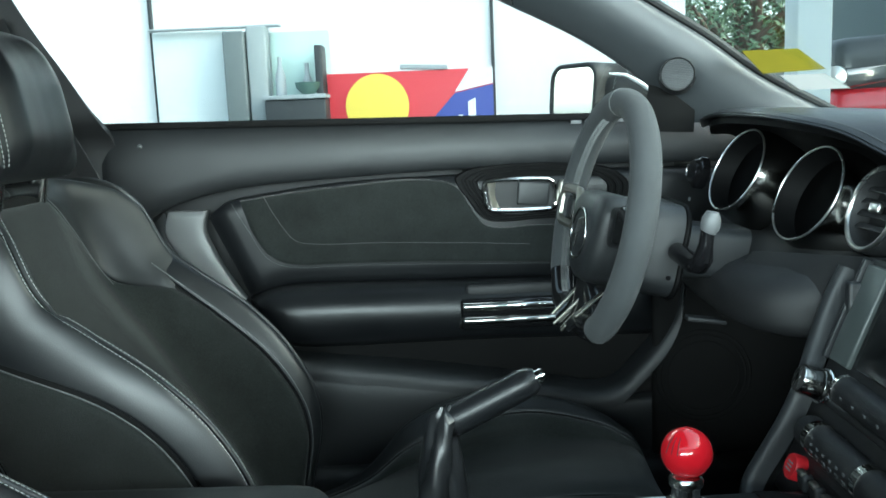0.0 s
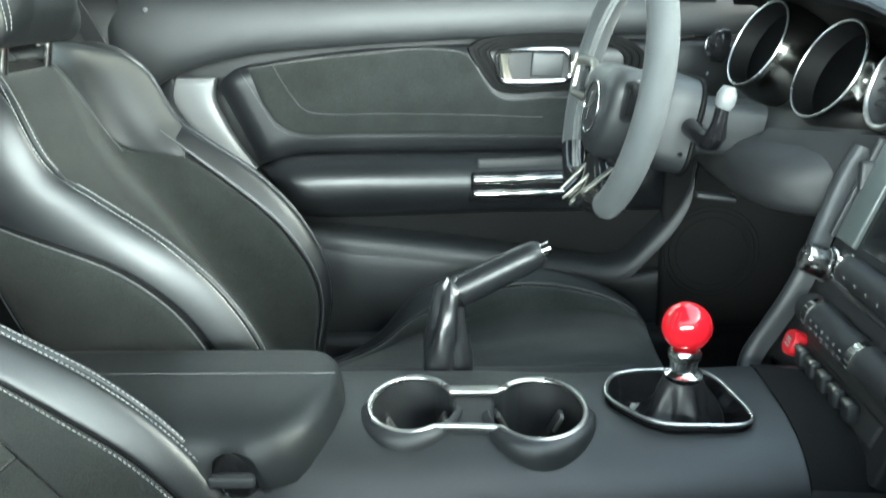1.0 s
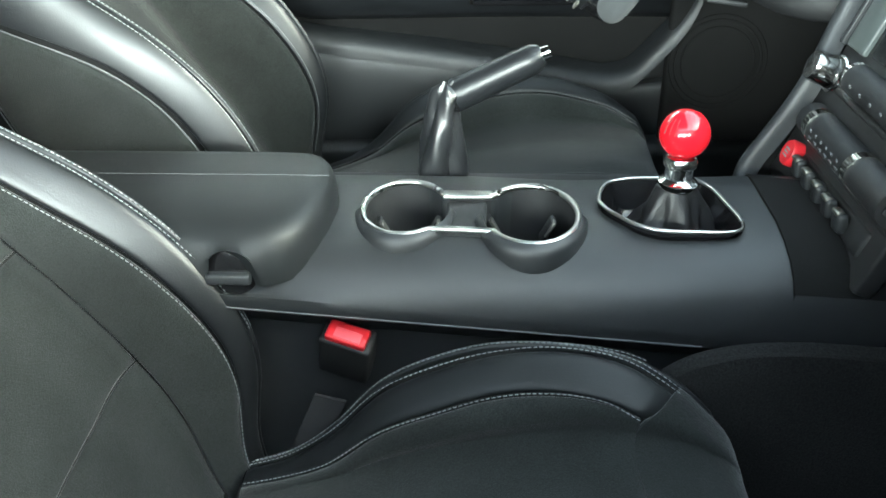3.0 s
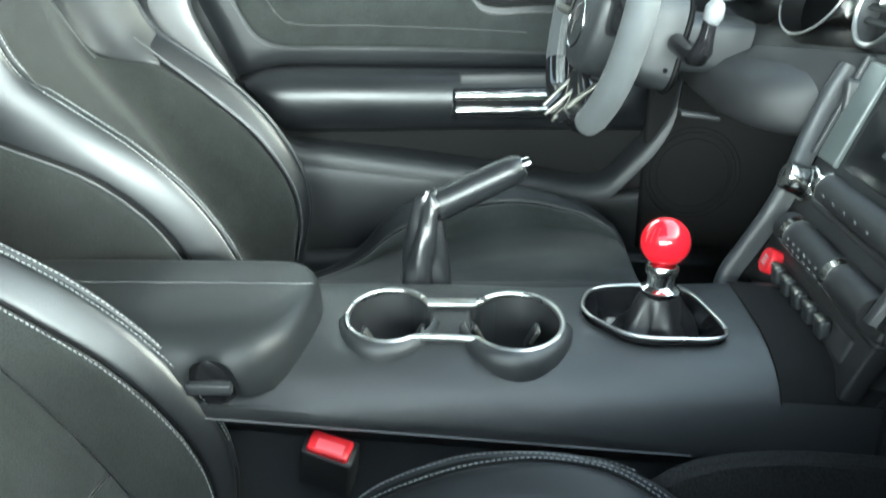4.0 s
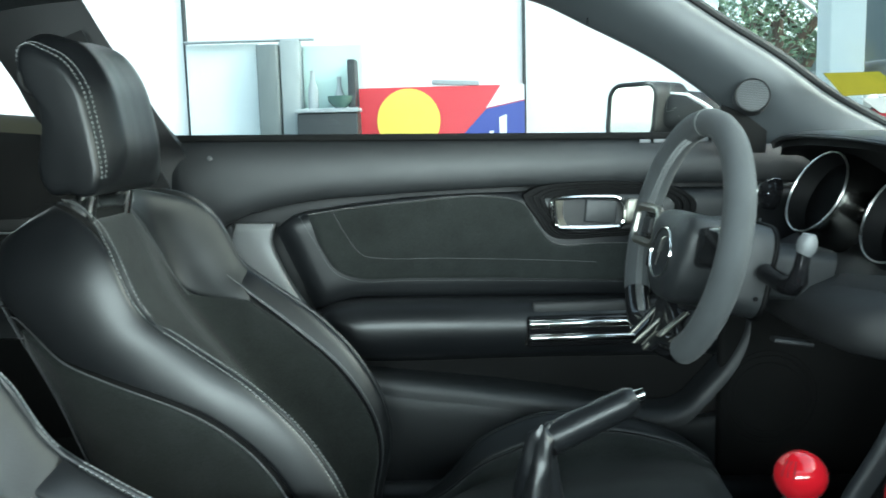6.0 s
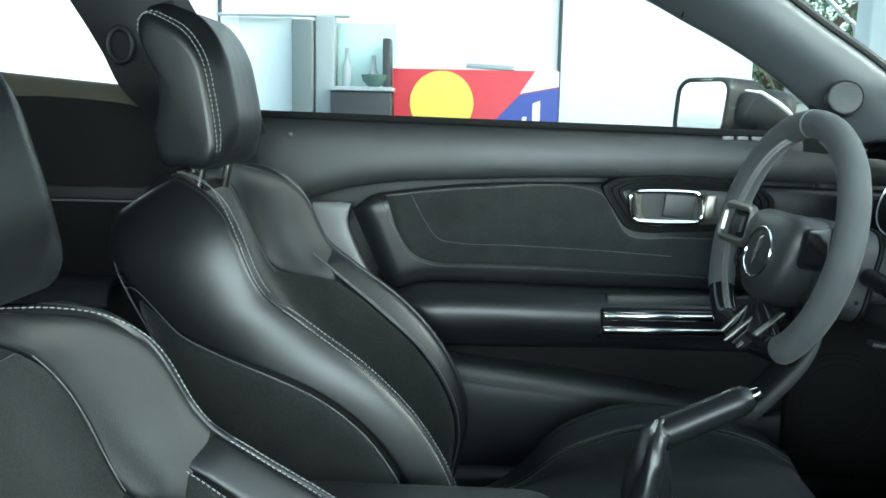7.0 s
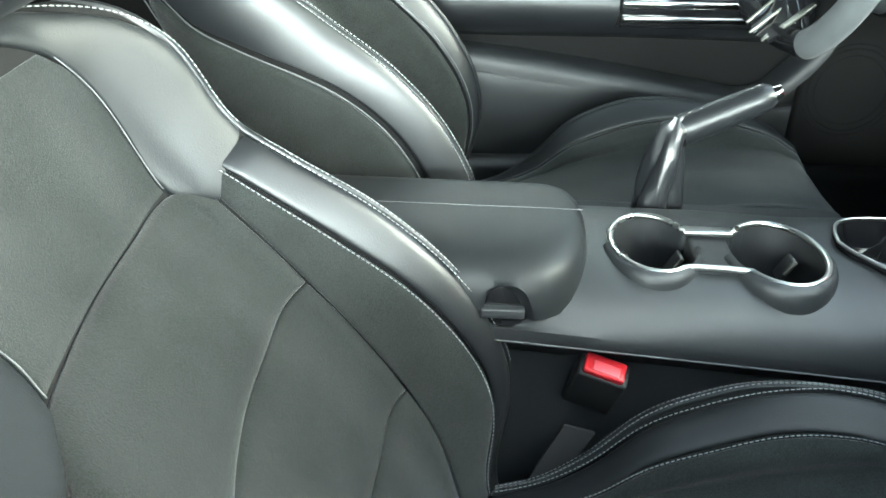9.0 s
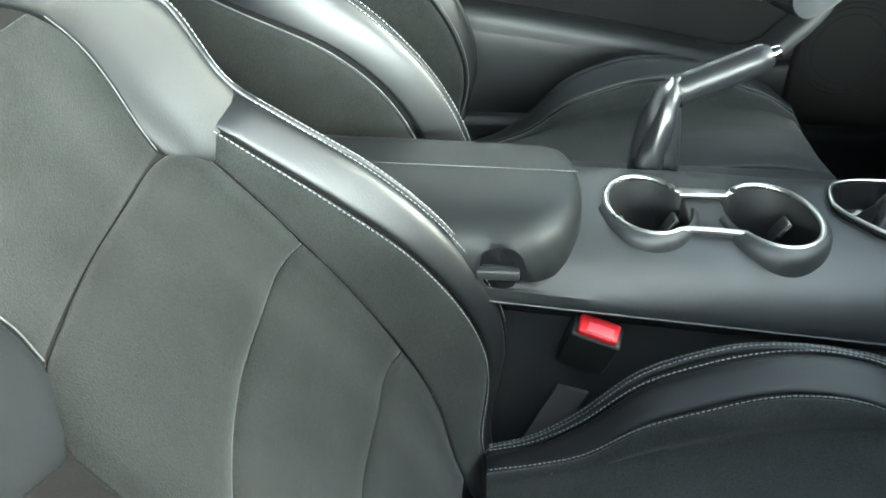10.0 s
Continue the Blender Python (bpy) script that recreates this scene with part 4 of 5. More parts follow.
# unseen door-shaped slab added below the camera to shade cushion and footwell
shade_slab = thing("cushion_shade_slab", (-0.1, -0.73, 0.36), "unseen door-shaped slab added to shade the cushion", "car door")
sec = [(-0.700, 0.32), (-0.692, 0.45), (-0.684, 0.60), (-0.688, 0.74), (-0.696, 0.775), (-0.712, 0.792), (-0.740, 0.796), (-0.770, 0.788), (-0.785, 0.76), (-0.80, 0.55), (-0.79, 0.32)]
part("slab_body", capped(np.array([[(x, y, z + (0.16 * (x + 0.10) if z > 0.7 else 0.0)) for y, z in sec] for x in np.linspace(-0.63, 0.42, 12)])), HARD, shade_slab, "black slab that keeps light off the near cushion")

# side window and mirror
solid("window_1", rbox(0.98, 0.004, 0.30, 0.0, pose(-0.14, 0.705, 1.125, 12, 0, 2.3)), GLASS, "clear side window of the driver door", "window", kind="structure").visible_shadow = False
mir = thing("side_mirror", (0.28, 1.0, 0.97), "black door mirror with a square glass", "car mirror")
mo = rounded(0.120, 0.106, 0.026, 6)
mo[:, 0] += 0.10 * mo[:, 1]
mpose = axes((0.232, 1.03, 1.026), (-0.80, -0.60, 0.0), (0.60, -0.80, 0.0))
rr = [(1.12, 0.004), (1.14, -0.004), (1.14, -0.02), (1.06, -0.05), (0.8, -0.085), (0.4, -0.10)]
part("housing", moved(capped(np.array([[(x * k + (0.03 if z < -0.04 else 0), y * k, z) for x, y in mo] for k, z in rr])), mpose), RUBBER, mir, "black mirror housing")
part("frame", moved(ring([(x * 1.05, y * 1.05, 0.005) for x, y in mo], 0.005, 8), mpose), RUBBER, mir)
part("glass", moved(slab(mo, 0.003, 0.0055), mpose), MIRROR, mir, "mirror glass")
part("cap", rbox(0.13, 0.10, 0.085, 0.03, pose(0.345, 1.02, 1.022, 0, 6, -8)), RUBBER, mir, "black mirror cap")
part("pale_strip", tube([(0.288, 0.94, 1.060), (0.320, 0.94, 1.056), (0.352, 0.94, 1.037), (0.372, 0.94, 1.022), (0.386, 0.94, 1.009)], [0.002, 0.0035, 0.0045, 0.0045, 0.003], 8), POSTERWHITE, mir, "pale strip along the mirror cap")
part("foot", rbox(0.10, 0.20, 0.03, 0.01, pose(0.36, 0.88, 0.975)), GLOSS, mir)

# ---- steering wheel ----
wheel = thing("steering_wheel", (0.185, 0.377, 0.848), "flat-bottomed sports steering wheel with grey suede rim", "steering wheel")
W = axes((0.180, 0.377, 0.845), (-0.968, -0.13, 0.215), (0.13, -0.99, 0.0))
wl = lambda pts: np.array([tuple(W @ Vector(p)) for p in pts])
R = 0.157
angles = np.linspace(0, 2 * math.pi, 160, endpoint=False)


def rim_point(a, r=R):
    x, y = r * math.cos(a), r * math.sin(a)
    if y < -0.132:
        y = -0.132 - (abs(y) - 0.132) * 0.28
    return x, y


pts = np.array([rim_point(a) for a in angles])
pts = curve(np.vstack([pts, pts[:1]]), 181)[:-1]


def rim_piece(lo, hi, r):
    """The rim from one angle to another, in degrees from the right side upward."""
    n = max(8, int((hi - lo) / 3))
    p = np.array([(*rim_point(radians(a)), 0.0) for a in np.linspace(lo, hi, n)])
    return tube(wl(p), r, 16, up=tuple(W.to_3x3() @ Vector((0, 0, 1))))


part("rim", rim_piece(-58, 216, 0.0188), ALCANTARA, wheel, "grey suede wheel rim")
part("lower_rim", rim_piece(216, 302, 0.0184), GLOSS, wheel, "gloss black flat lower rim")
part("center_mark", rim_piece(89.3, 90.7, 0.0191), THREAD, wheel, "pale centre stripe")
q3 = [(*rim_point(radians(a), R - 0.0182), 0.005) for a in np.linspace(-50, 75, 60)]
part("stitching", stitches(wl(q3), 0.0046, 0.0020, 0.0021), THREAD, wheel, "pale cross stitching")
lace = []
for lo, hi, n_ in ((108, 164, 48), (186, 236, 44)):
    for turn in (0, 1):
        up_ = [0.0092 if (k + turn) % 2 else 0.0004 for k in range(n_)]
        lace.append(np.array([(*rim_point(a, R - math.sqrt(0.0194 ** 2 - z * z)), z) for a, z in zip(np.radians(np.linspace(lo, hi, n_)), up_)]))
part("lacing", join(*[tube(wl(x), 0.0006, 5) for x in lace]), THREAD, wheel, "pale crossed lacing")
hubline = curve([(0.0, 0.060), (0.055, 0.058), (0.075, 0.040), (0.072, 0.0), (0.055, -0.045), (0.030, -0.066), (0.0, -0.070), (-0.030, -0.066), (-0.055, -0.045), (-0.072, 0.0), (-0.075, 0.040), (-0.055, 0.058), (0.0, 0.060)], 61)[:-1]
hub = part("hub", moved(capped(np.array([np.c_[hubline * k - [0, 0.020], np.full(60, z)] for k, z in ((0.85, -0.055), (0.92, -0.03), (0.94, -0.005), (0.92, 0.008), (0.87, 0.016), (0.76, 0.021), (0.55, 0.024), (0.2, 0.025))])), W), PLASTIC, wheel, "black airbag hub")
part("badge_ring", ring(wl([(0.034 * math.cos(a), 0.034 * math.sin(a) - 0.022, 0.0255) for a in np.linspace(0, 2 * math.pi, 40, endpoint=False)]), 0.0016, 8), CHROME, hub, "thin chrome badge ring")
part("badge", tube(wl([(-0.006, -0.040, 0.0265), (-0.002, -0.02, 0.0268), (0.004, -0.004, 0.0265), (0.010, 0.0, 0.0265)]), [0.001, 0.003, 0.0035, 0.001], 8), SATIN, hub, "plain metal emblem")
for g in (1, -1):
    sp = part("spoke", moved(rbox(0.075, 0.052, 0.024, 0.008, pose(g * 0.104, 0.002, -0.002, 0, 0, g * 8)), W), GLOSS, wheel, "gloss black spoke with switches")
    if g < 0:
        part("spoke_trim", ring(wl([(g * 0.106 + x, 0.006 + y, 0.014) for x, y in rounded(0.088, 0.050, 0.012, 5)]), 0.0062, 8), BRUSHED, sp, "metal switch frame")
        part("switch", moved(rbox(0.030, 0.024, 0.008, 0.003, pose(g * 0.106, 0.006, 0.012)), W), HARD, sp)
        part("switch_pad", moved(rbox(0.026, 0.026, 0.008, 0.004, pose(g * 0.086, -0.040, 0.004)), W), GLOSS, sp, "black switch pad")
    part("spoke_web", moved(rbox(0.03, 0.09, 0.014, 0.005, pose(g * 0.034, -0.112, -0.002, 0, 0, g * 60)), W), GLOSS, wheel, "gloss black lower spoke")

# flat metal bars of the lower spoke, from the hub out to the flat part of the rim
for p0, p1, wide_, label in (((-0.019, -0.096, 0.005), (-0.016, -0.141, 0.036), 0.0046, "satin metal lower spoke bar"), ((0.003, -0.104, 0.002), (0.000, -0.150, 0.035), 0.0042, "satin metal lower spoke bar"), ((0.044, -0.090, -0.010), (0.052, -0.126, 0.024), 0.0110, "bright metal lower spoke bar"), ((0.038, -0.140, 0.029), (0.034, -0.150, 0.033), 0.0070, "metal foot of the lower spoke")):
    a_, b_ = (W @ Vector(p) for p in (p0, p1))
    part("lower_spoke", rbox(wide_, 0.0034, (b_ - a_).length, 0.0014, axes((a_ + b_) / 2, b_ - a_, W.to_3x3() @ Vector((1, 0, 0)))), BRUSHED, wheel, label)

web = [[tuple(W @ Vector((x, y, z - 0.004))) for x, y, z in q_] for q_ in (((-0.024, -0.085, 0.010), (-0.022, -0.118, 0.020), (-0.018, -0.141, 0.034)), ((0.003, -0.088, 0.008), (0.001, -0.122, 0.016), (0.000, -0.149, 0.033)), ((0.046, -0.088, -0.010), (0.048, -0.118, 0.010), (0.038, -0.148, 0.030)))]
part("lower_spoke_plate", patch(web, 14, 10, 0.004), GLOSS, wheel, "gloss black plate between the metal bars")

column = thing("steering_column", (0.27, 0.377, 0.80), "black plastic steering column shroud with a stalk", "steering column")
co = rounded(0.150, 0.120, 0.03, 6)
ca = axes((0.205, 0.372, 0.818), (0.968, 0.06, -0.20), (0, 1, 0))
shroud = part("shroud", moved(capped(np.array([[(x * k, y * k + o_, z) for x, y in co] for k, z, o_ in ((0.80, -0.002, 0), (0.92, 0.006, 0), (1.0, 0.03, 0), (1.0, 0.066, 0), (0.94, 0.070, 0), (0.6, 0.074, 0), (0.55, 0.16, 0.01))])), ca), PLASTIC, column, "soft black column shroud")
part("joint", moved(ring([(x * 1.0, y * 1.0, 0.064) for x, y in co], 0.0036, 8), ca), DIAL, shroud, "black joint line")
part("key_hole", lathe([(0.003, 0), (0.003, 0.002)], axes((0.252, 0.2955, 0.778), (0, -1, 0)), 12), GLOSS, shroud)
stalk = part("stalk", tube([(0.262, 0.29, 0.812), (0.268, 0.240, 0.806), (0.271, 0.222, 0.808), (0.2735, 0.213, 0.816), (0.2755, 0.211, 0.832), (0.278, 0.210, 0.850)], [0.012, 0.012, 0.0125, 0.0115, 0.0085, 0.008], 14), GLOSS, column, "black indicator stalk")
part("end_cap", tube([(0.2775, 0.210, 0.847), (0.2795, 0.209, 0.852), (0.281, 0.208, 0.862), (0.2825, 0.2075, 0.870)], [0.009, 0.0110, 0.0110, 0.007], 14), GREY, stalk, "grey stalk end")
part("tilt_lever", rbox(0.05, 0.02, 0.006, 0.002, pose(0.30, 0.30, 0.722, 0, 8, 0)), HARD, column)

# ---- dashboard ----
dash = thing("dashboard", (0.5, 0.0, 0.60), "black dashboard with twin round gauges and centre screen", "dashboard")
ys = [0.66, 0.60, 0.50, 0.38, 0.29, 0.205, 0.14, 0.0, -0.35, -0.64]
rear = [(0.392, 0.66, 0.958), (0.374, 0.60, 0.970), (0.366, 0.50, 0.977), (0.366, 0.38, 0.977), (0.380, 0.29, 0.972), (0.422, 0.205, 0.955), (0.448, 0.14, 0.929), (0.452, 0.0, 0.914), (0.452, -0.35, 0.910), (0.452, -0.64, 0.906)]
crown = [(x + 0.03, y, z + 0.006) for x, y, z in rear]
mid = [(x + 0.14, y, z * 0.5 + 0.490) for x, y, z in rear]
front = [(0.72, y, 0.955) for y in ys]
lip = [(x + 0.003, y, z - 0.004) for x, y, z in rear]
top = part("top_pad", patch([lip, rear, crown, mid, front], 60, 30, 0.004), LEATHER, dash, "soft black dashboard top")
part("stitching", stitches([(x + 0.012, y, z + 0.0042) for x, y, z in curve(rear[3:], 120)], 0.004, 0.002, 0.0006), THREADDIM, top, "grey stitched edge")
# instrument cluster
face0 = [(x + 0.014, y, z - 0.004) for x, y, z in rear[:7]]
part("cluster_face", patch([face0, [(x + 0.06, y, z - 0.012) for x, y, z in rear[:7]], [(0.50, y, 0.89) for y in ys[:7]], [(0.455, y, 0.805) for y in ys[:7]], [(0.375 + 0.8 * max(0.0, 0.29 - y), y, 0.780) for y in ys[:7]]], 40, 20, 0.01), DIAL, dash, "dark instrument recess")


def gauge(at, aim, r):
    g = axes(at, aim, (0, 1, 0))
    body = part("gauge", lathe([(r * 1.22, -0.055), (r * 1.13, -0.025), (r * 1.02, -0.002), (r * 1.0, -0.031)], g, 56), DARKCHROME, dash, "round gauge with a thin metal ring")
    v, q = grid(np.array([[(k * r * math.cos(a), k * r * math.sin(a), z) for a in np.linspace(0, 2 * math.pi, 56, endpoint=False)] for k, z in ((0.995, 0.0), (0.97, -0.004), (0.93, -0.028), (0.90, -0.030))]), closed_v=True)
    part("gauge_well", moved((v, q), g), DIAL, body, "black inner wall")
    part("gauge_ring", moved(ring([(r * math.cos(a), r * math.sin(a), 0.0) for a in np.linspace(0, 2 * math.pi, 64, endpoint=False)], 0.0014, 8), g), SATIN, body, "thin chrome ring")
    part("gauge_dial", lathe([(r * 0.93, -0.0285), (0.0, -0.0285)], g, 48), DIAL, body, "black dial")
    return body


gauge((0.384, 0.454, 0.899), (-0.87, -0.16, 0.42), 0.0605)
gauge((0.415, 0.279, 0.880), (-0.87, -0.16, 0.42), 0.0605)
for at, r in (((0.447, 0.172, 0.870), 0.045),):
    g = axes(at, (-0.93, -0.05, 0.30), (0, 1, 0))
    vent = part("air_vent", lathe([(r * 1.15, -0.03), (r * 1.08, 0.0), (r, 0.004), (r * 0.93, 0.0), (r * 0.9, -0.02), (0, -0.022)], g, 48), HARD, dash, "round air vent with metal ring")
    part("vent_ring", moved(ring([(r * 1.02 * math.cos(a), r * 1.02 * math.sin(a), 0.003) for a in np.linspace(0, 2 * math.pi, 48, endpoint=False)], 0.003, 8), g), SATIN, vent, "satin metal ring")
    for k in (-0.022, -0.008, 0.006, 0.020):
        part("vane", moved(rbox(2 * math.sqrt(r * r * 0.8 - k * k), 0.008, 0.002, 0.0008, pose(0, k, -0.006, 35, 0, 0)), g), HARD, vent)
    part("vane_tab", moved(rbox(0.02, 0.012, 0.008, 0.003, pose(0.0, -0.002, -0.001)), g), SATIN, vent, "satin vent tab")
b = axes((0.372, 0.612, 0.886), (-0.95, -0.1, 0.2), (0, 1, 0))
part("light_switch", lathe([(0.026, -0.01), (0.026, 0.002), (0.021, 0.005), (0.018, 0.010), (0.0, 0.012)], b), GLOSS, dash, "round light switch")
part("switch_mark", moved(tube([(0.0165 * math.cos(a), 0.0165 * math.sin(a), 0.012) for a in np.linspace(-0.6, 0.6, 10)], 0.0012, 6), b), SATIN, dash)
part("start_icon", moved(rbox(0.008, 0.006, 0.001, 0, pose(0.01, 0.045, 0.0)), b), GREY, dash)
# lower dashboard
low = np.array([(0.40, 0.815), (0.365, 0.797), (0.335, 0.785), (0.320, 0.772), (0.315, 0.758), (0.316, 0.738), (0.322, 0.727), (0.335, 0.722), (0.54, 0.712), (0.54, 0.815)])
knee = part("knee_panel", capped(np.array([[(x + dx_, y, z) for x, z in low] for y, dx_ in ((0.66, 0.03), (0.60, 0.01), (0.45, 0.0), (0.30, 0.0), (0.235, 0.012), (0.205, 0.035), (0.188, 0.075), (0.180, 0.12))])), HARD, dash, "black knee panel under the column")
part("lower_fascia", patch([[(0.366, 0.31, 0.803), (0.398, 0.22, 0.814), (0.43, 0.15, 0.822), (0.46, 0.05, 0.83)], [(0.352, 0.31, 0.782), (0.384, 0.22, 0.780), (0.425, 0.158, 0.778), (0.455, 0.06, 0.78)], [(0.350, 0.31, 0.750), (0.384, 0.22, 0.742), (0.420, 0.170, 0.735), (0.450, 0.10, 0.73)]], 24, 12, 0.006), HARD, dash, "black fascia between knee panel and stack")
part("lower_closeout", patch([[(0.31, y, 0.80) for y in (-0.16, -0.64)], [(0.36, y, 0.86) for y in (-0.16, -0.64)], [(0.41, y, 0.915) for y in (-0.16, -0.64)]], 12, 10, 0.012), PLASTIC, dash)
part("glove_box", patch([[(0.34, y, 0.80) for y in (-0.16, -0.64)], [(0.36, y, 0.70) for y in (-0.16, -0.64)], [(0.44, y, 0.58) for y in (-0.16, -0.64)]], 12, 10, 0.012), HARD, dash, "black glove box door")

# centre stack: plane that leans forward
stack = thing("center_stack", (0.36, 0.0, 0.60), "centre stack with screen, silver knobs and red start button", "control panel")
T = axes((0.330, 0.0, 0.60), (-0.93, 0.0, 0.368), (0, -1, 0))
tp = lambda *p: T @ pose(*p)
local = lambda pts: [tuple(T @ Vector(p)) for p in pts]
for g in (-1, 1):
    rail = [(-0.126, -0.052, 0.020), (-0.138, -0.030, 0.020), (-0.141, 0.010, 0.014), (-0.139, 0.050, 0.010), (-0.141, 0.090, 0.008), (-0.156, 0.140, 0.006), (-0.166, 0.190, 0.004), (-0.170, 0.225, 0.000)]
    if g > 0:
        rail = [(-0.94 * x, y, z) for x, y, z in rail[3:]]
    inner = [(x - g * 0.008, y, z) for x, y, z in rail]
    deep = [(x - g * 0.011, y, z - 0.016) for x, y, z in rail]
    outer = [(x + g * 0.004, y, z - 0.006) for x, y, z in rail]
    far = [(x + g * 0.010, y - 0.008, z - 0.12) for x, y, z in rail]
    part("side_rail", patch([local(q) for q in (outer, rail, inner, deep)], 40, 20, 0.004), DARKTRIM, stack, "smooth dark grey side rail")
    part("side_skin", patch([local(q) for q in (outer, far)], 30, 6, 0.004), LINING, stack, "dark side of the centre stack")
panel = part("stack_panel", moved(rbox(0.262, 0.270, 0.02, 0.004, pose(-0.006, 0.110, -0.020)), T), HARD, stack, "black control panel")
# recess shelves between the rows of controls
for y, h_ in ((0.089, 0.008), (0.033, 0.007)):
    part("ledge", moved(rbox(0.250, h_, 0.012, 0.003, pose(0.004, y, -0.014)), T), HARD, panel, "narrow black ledge")
part("screen", moved(rbox(0.190, 0.104, 0.006, 0.002, pose(0.022, 0.186, -0.010)), T), material("dark_screen", (0.010, 0.011, 0.011), 0.18, vary=0.08), panel, "dark glossy screen")
part("screen_edge", moved(rbox(0.044, 0.108, 0.008, 0.003, pose(-0.105, 0.184, -0.008)), T), material("smoked_screen_edge", (0.085, 0.098, 0.095), 0.3, vary=0.08), panel, "smooth grey screen edge")
part("screen_rim", moved(rbox(0.006, 0.112, 0.012, 0.002, pose(-0.131, 0.185, -0.006)), T), DARKTRIM, panel)
kn = part("tuner_knob", lathe([(0.0205, -0.010), (0.0205, 0.002), (0.0195, 0.004), (0.0175, 0.005), (0.0172, 0.008)], tp(-0.114, 0.101, -0.008), 40), CHROME, panel, "polished silver knob collar")
part("knob_cap", lathe([(0.0165, 0.006), (0.0160, 0.026), (0.0145, 0.029)], tp(-0.114, 0.101, -0.008), 40), DARKCHROME, kn, "dark polished knob")
part("knob_face", lathe([(0.0145, 0.0285), (0.0140, 0.0300), (0.0, 0.0295)], tp(-0.114, 0.101, -0.008), 40), CHROME, kn, "polished knob face")
part("audio_bar", moved(tube([(-0.062, 0.111, -0.004), (0.118, 0.111, -0.004)], 0.0155, 24), T), HARD, panel, "rounded black audio bar")
part("bar_ring", moved(tube([(-0.068, 0.111, -0.004), (-0.062, 0.111, -0.004)], 0.0162, 28), T), CHROME, panel, "thin chrome bar end")
part("climate_bar", moved(tube([(-0.094, 0.055, -0.002), (0.118, 0.055, -0.002)], 0.0170, 28), T), HARD, panel, "rounded black climate bar")
for x in (-0.069, 0.042):
    part("climate_ring", moved(tube([(x - 0.006, 0.055, -0.002), (x + 0.006, 0.055, -0.002)], 0.0180, 28), T), CHROME, panel, "chrome ring")
for x in np.linspace(-0.050, 0.024, 6):
    for a in (15, 55, 80):
        q = radians(a)
        part("climate_key", moved(rbox(0.0070 if a == 55 else 0.004, 0.0028, 0.0012, 0.0004, pose(x, 0.055 - 0.0172 * math.cos(q), -0.002 + 0.0172 * math.sin(q), 90 - a, 0, 0)), T), THREADDIM, panel)
for x in np.linspace(-0.040, 0.06, 5):
    part("audio_key", moved(rbox(0.004, 0.003, 0.0012, 0.0004, pose(x, 0.106, 0.0110, 25, 0, 0)), T), THREADDIM, panel)
part("start_button", lathe([(0.0140, -0.006), (0.0145, 0.004), (0.0130, 0.007), (0.0, 0.0075)], tp(-0.094, 0.013, -0.004), 32), REDBUTTON, panel, "round red start button")
part("button_marks", moved(join(*[rbox(0.011, 0.0016, 0.0006, 0, pose(-0.094, 0.013 + k, 0.0038)) for k in (-0.004, 0.0, 0.004)]), T), THREAD, panel, "pale marks")
part("toggle_tray", moved(rbox(0.180, 0.026, 0.010, 0.004, pose(0.010, 0.010, -0.012)), T), HARD, panel, "black toggle switch tray")
for x in (-0.062, -0.032, -0.002, 0.028, 0.058):
    tg = part("toggle_switch", moved(rbox(0.018, 0.020, 0.012, 0.004, pose(x, 0.011, -0.002, 25, 0, 0)), T), DARKTRIM, panel, "dark grey toggle switch")
    part("toggle_tip", moved(rbox(0.014, 0.005, 0.008, 0.002, pose(x - 0.001, 0.018, 0.004, 25, 0, 0)), T), BRUSHED, tg, "satin metal toggle tip")
part("console_cheek", rbox(0.14, 0.012, 0.36, 0.004, pose(0.47, 0.128, 0.62)), PLASTIC, stack)
part("console_cheek", rbox(0.14, 0.012, 0.36, 0.004, pose(0.44, -0.128, 0.62)), CARPET, stack)

# ---- body shell ----
shell_ = thing("car_interior_shell", (-0.2, 0.0, 0.28), "dark interior shell of a two-door car", "car body", kind="structure")
lowedge = [(-0.95, 0.60, 1.185), (-0.74, 0.612, 1.218), (-0.62, 0.610, 1.226), (-0.44, 0.600, 1.226), (-0.27, 0.598, 1.219), (-0.10, 0.602, 1.212), (0.0, 0.606, 1.196), (0.10, 0.616, 1.150), (0.20, 0.628, 1.099), (0.28, 0.638, 1.046), (0.325, 0.648, 1.010), (0.36, 0.655, 0.965)]
upedge = [(-0.95, 0.52, 1.215), (-0.74, 0.53, 1.240), (-0.60, 0.53, 1.250), (-0.42, 0.52, 1.26), (-0.2, 0.52, 1.265), (-0.02, 0.53, 1.262), (0.10, 0.545, 1.245), (0.195, 0.57, 1.199), (0.285, 0.585, 1.144), (0.371, 0.595, 1.092), (0.460, 0.605, 1.030), (0.585, 0.615, 0.962)]
midedge = [tuple((Vector(a) + Vector(b)) / 2 + Vector((0.0, -0.018, -0.006))) for a, b in zip(lowedge, upedge)]
part("a_pillar", patch([[(x, y + 0.03, z + 0.004) for x, y, z in lowedge], lowedge, midedge, upedge, [(x + 0.008, y + 0.03, z + 0.008) for x, y, z in upedge]], 80, 24, 0.008), PILLAR, shell_, "smooth grey-black roof pillar trim")
part("sail_panel", patch([[(0.300, 0.634, 1.028), (0.335, 0.630, 1.012), (0.372, 0.632, 0.985)], [(0.296, 0.640, 0.990), (0.330, 0.636, 0.980), (0.372, 0.636, 0.970)], [(0.300, 0.646, 0.955), (0.335, 0.642, 0.952), (0.372, 0.640, 0.950)]], 14, 10, 0.006), LINING, shell_, "black corner panel below the pillar")
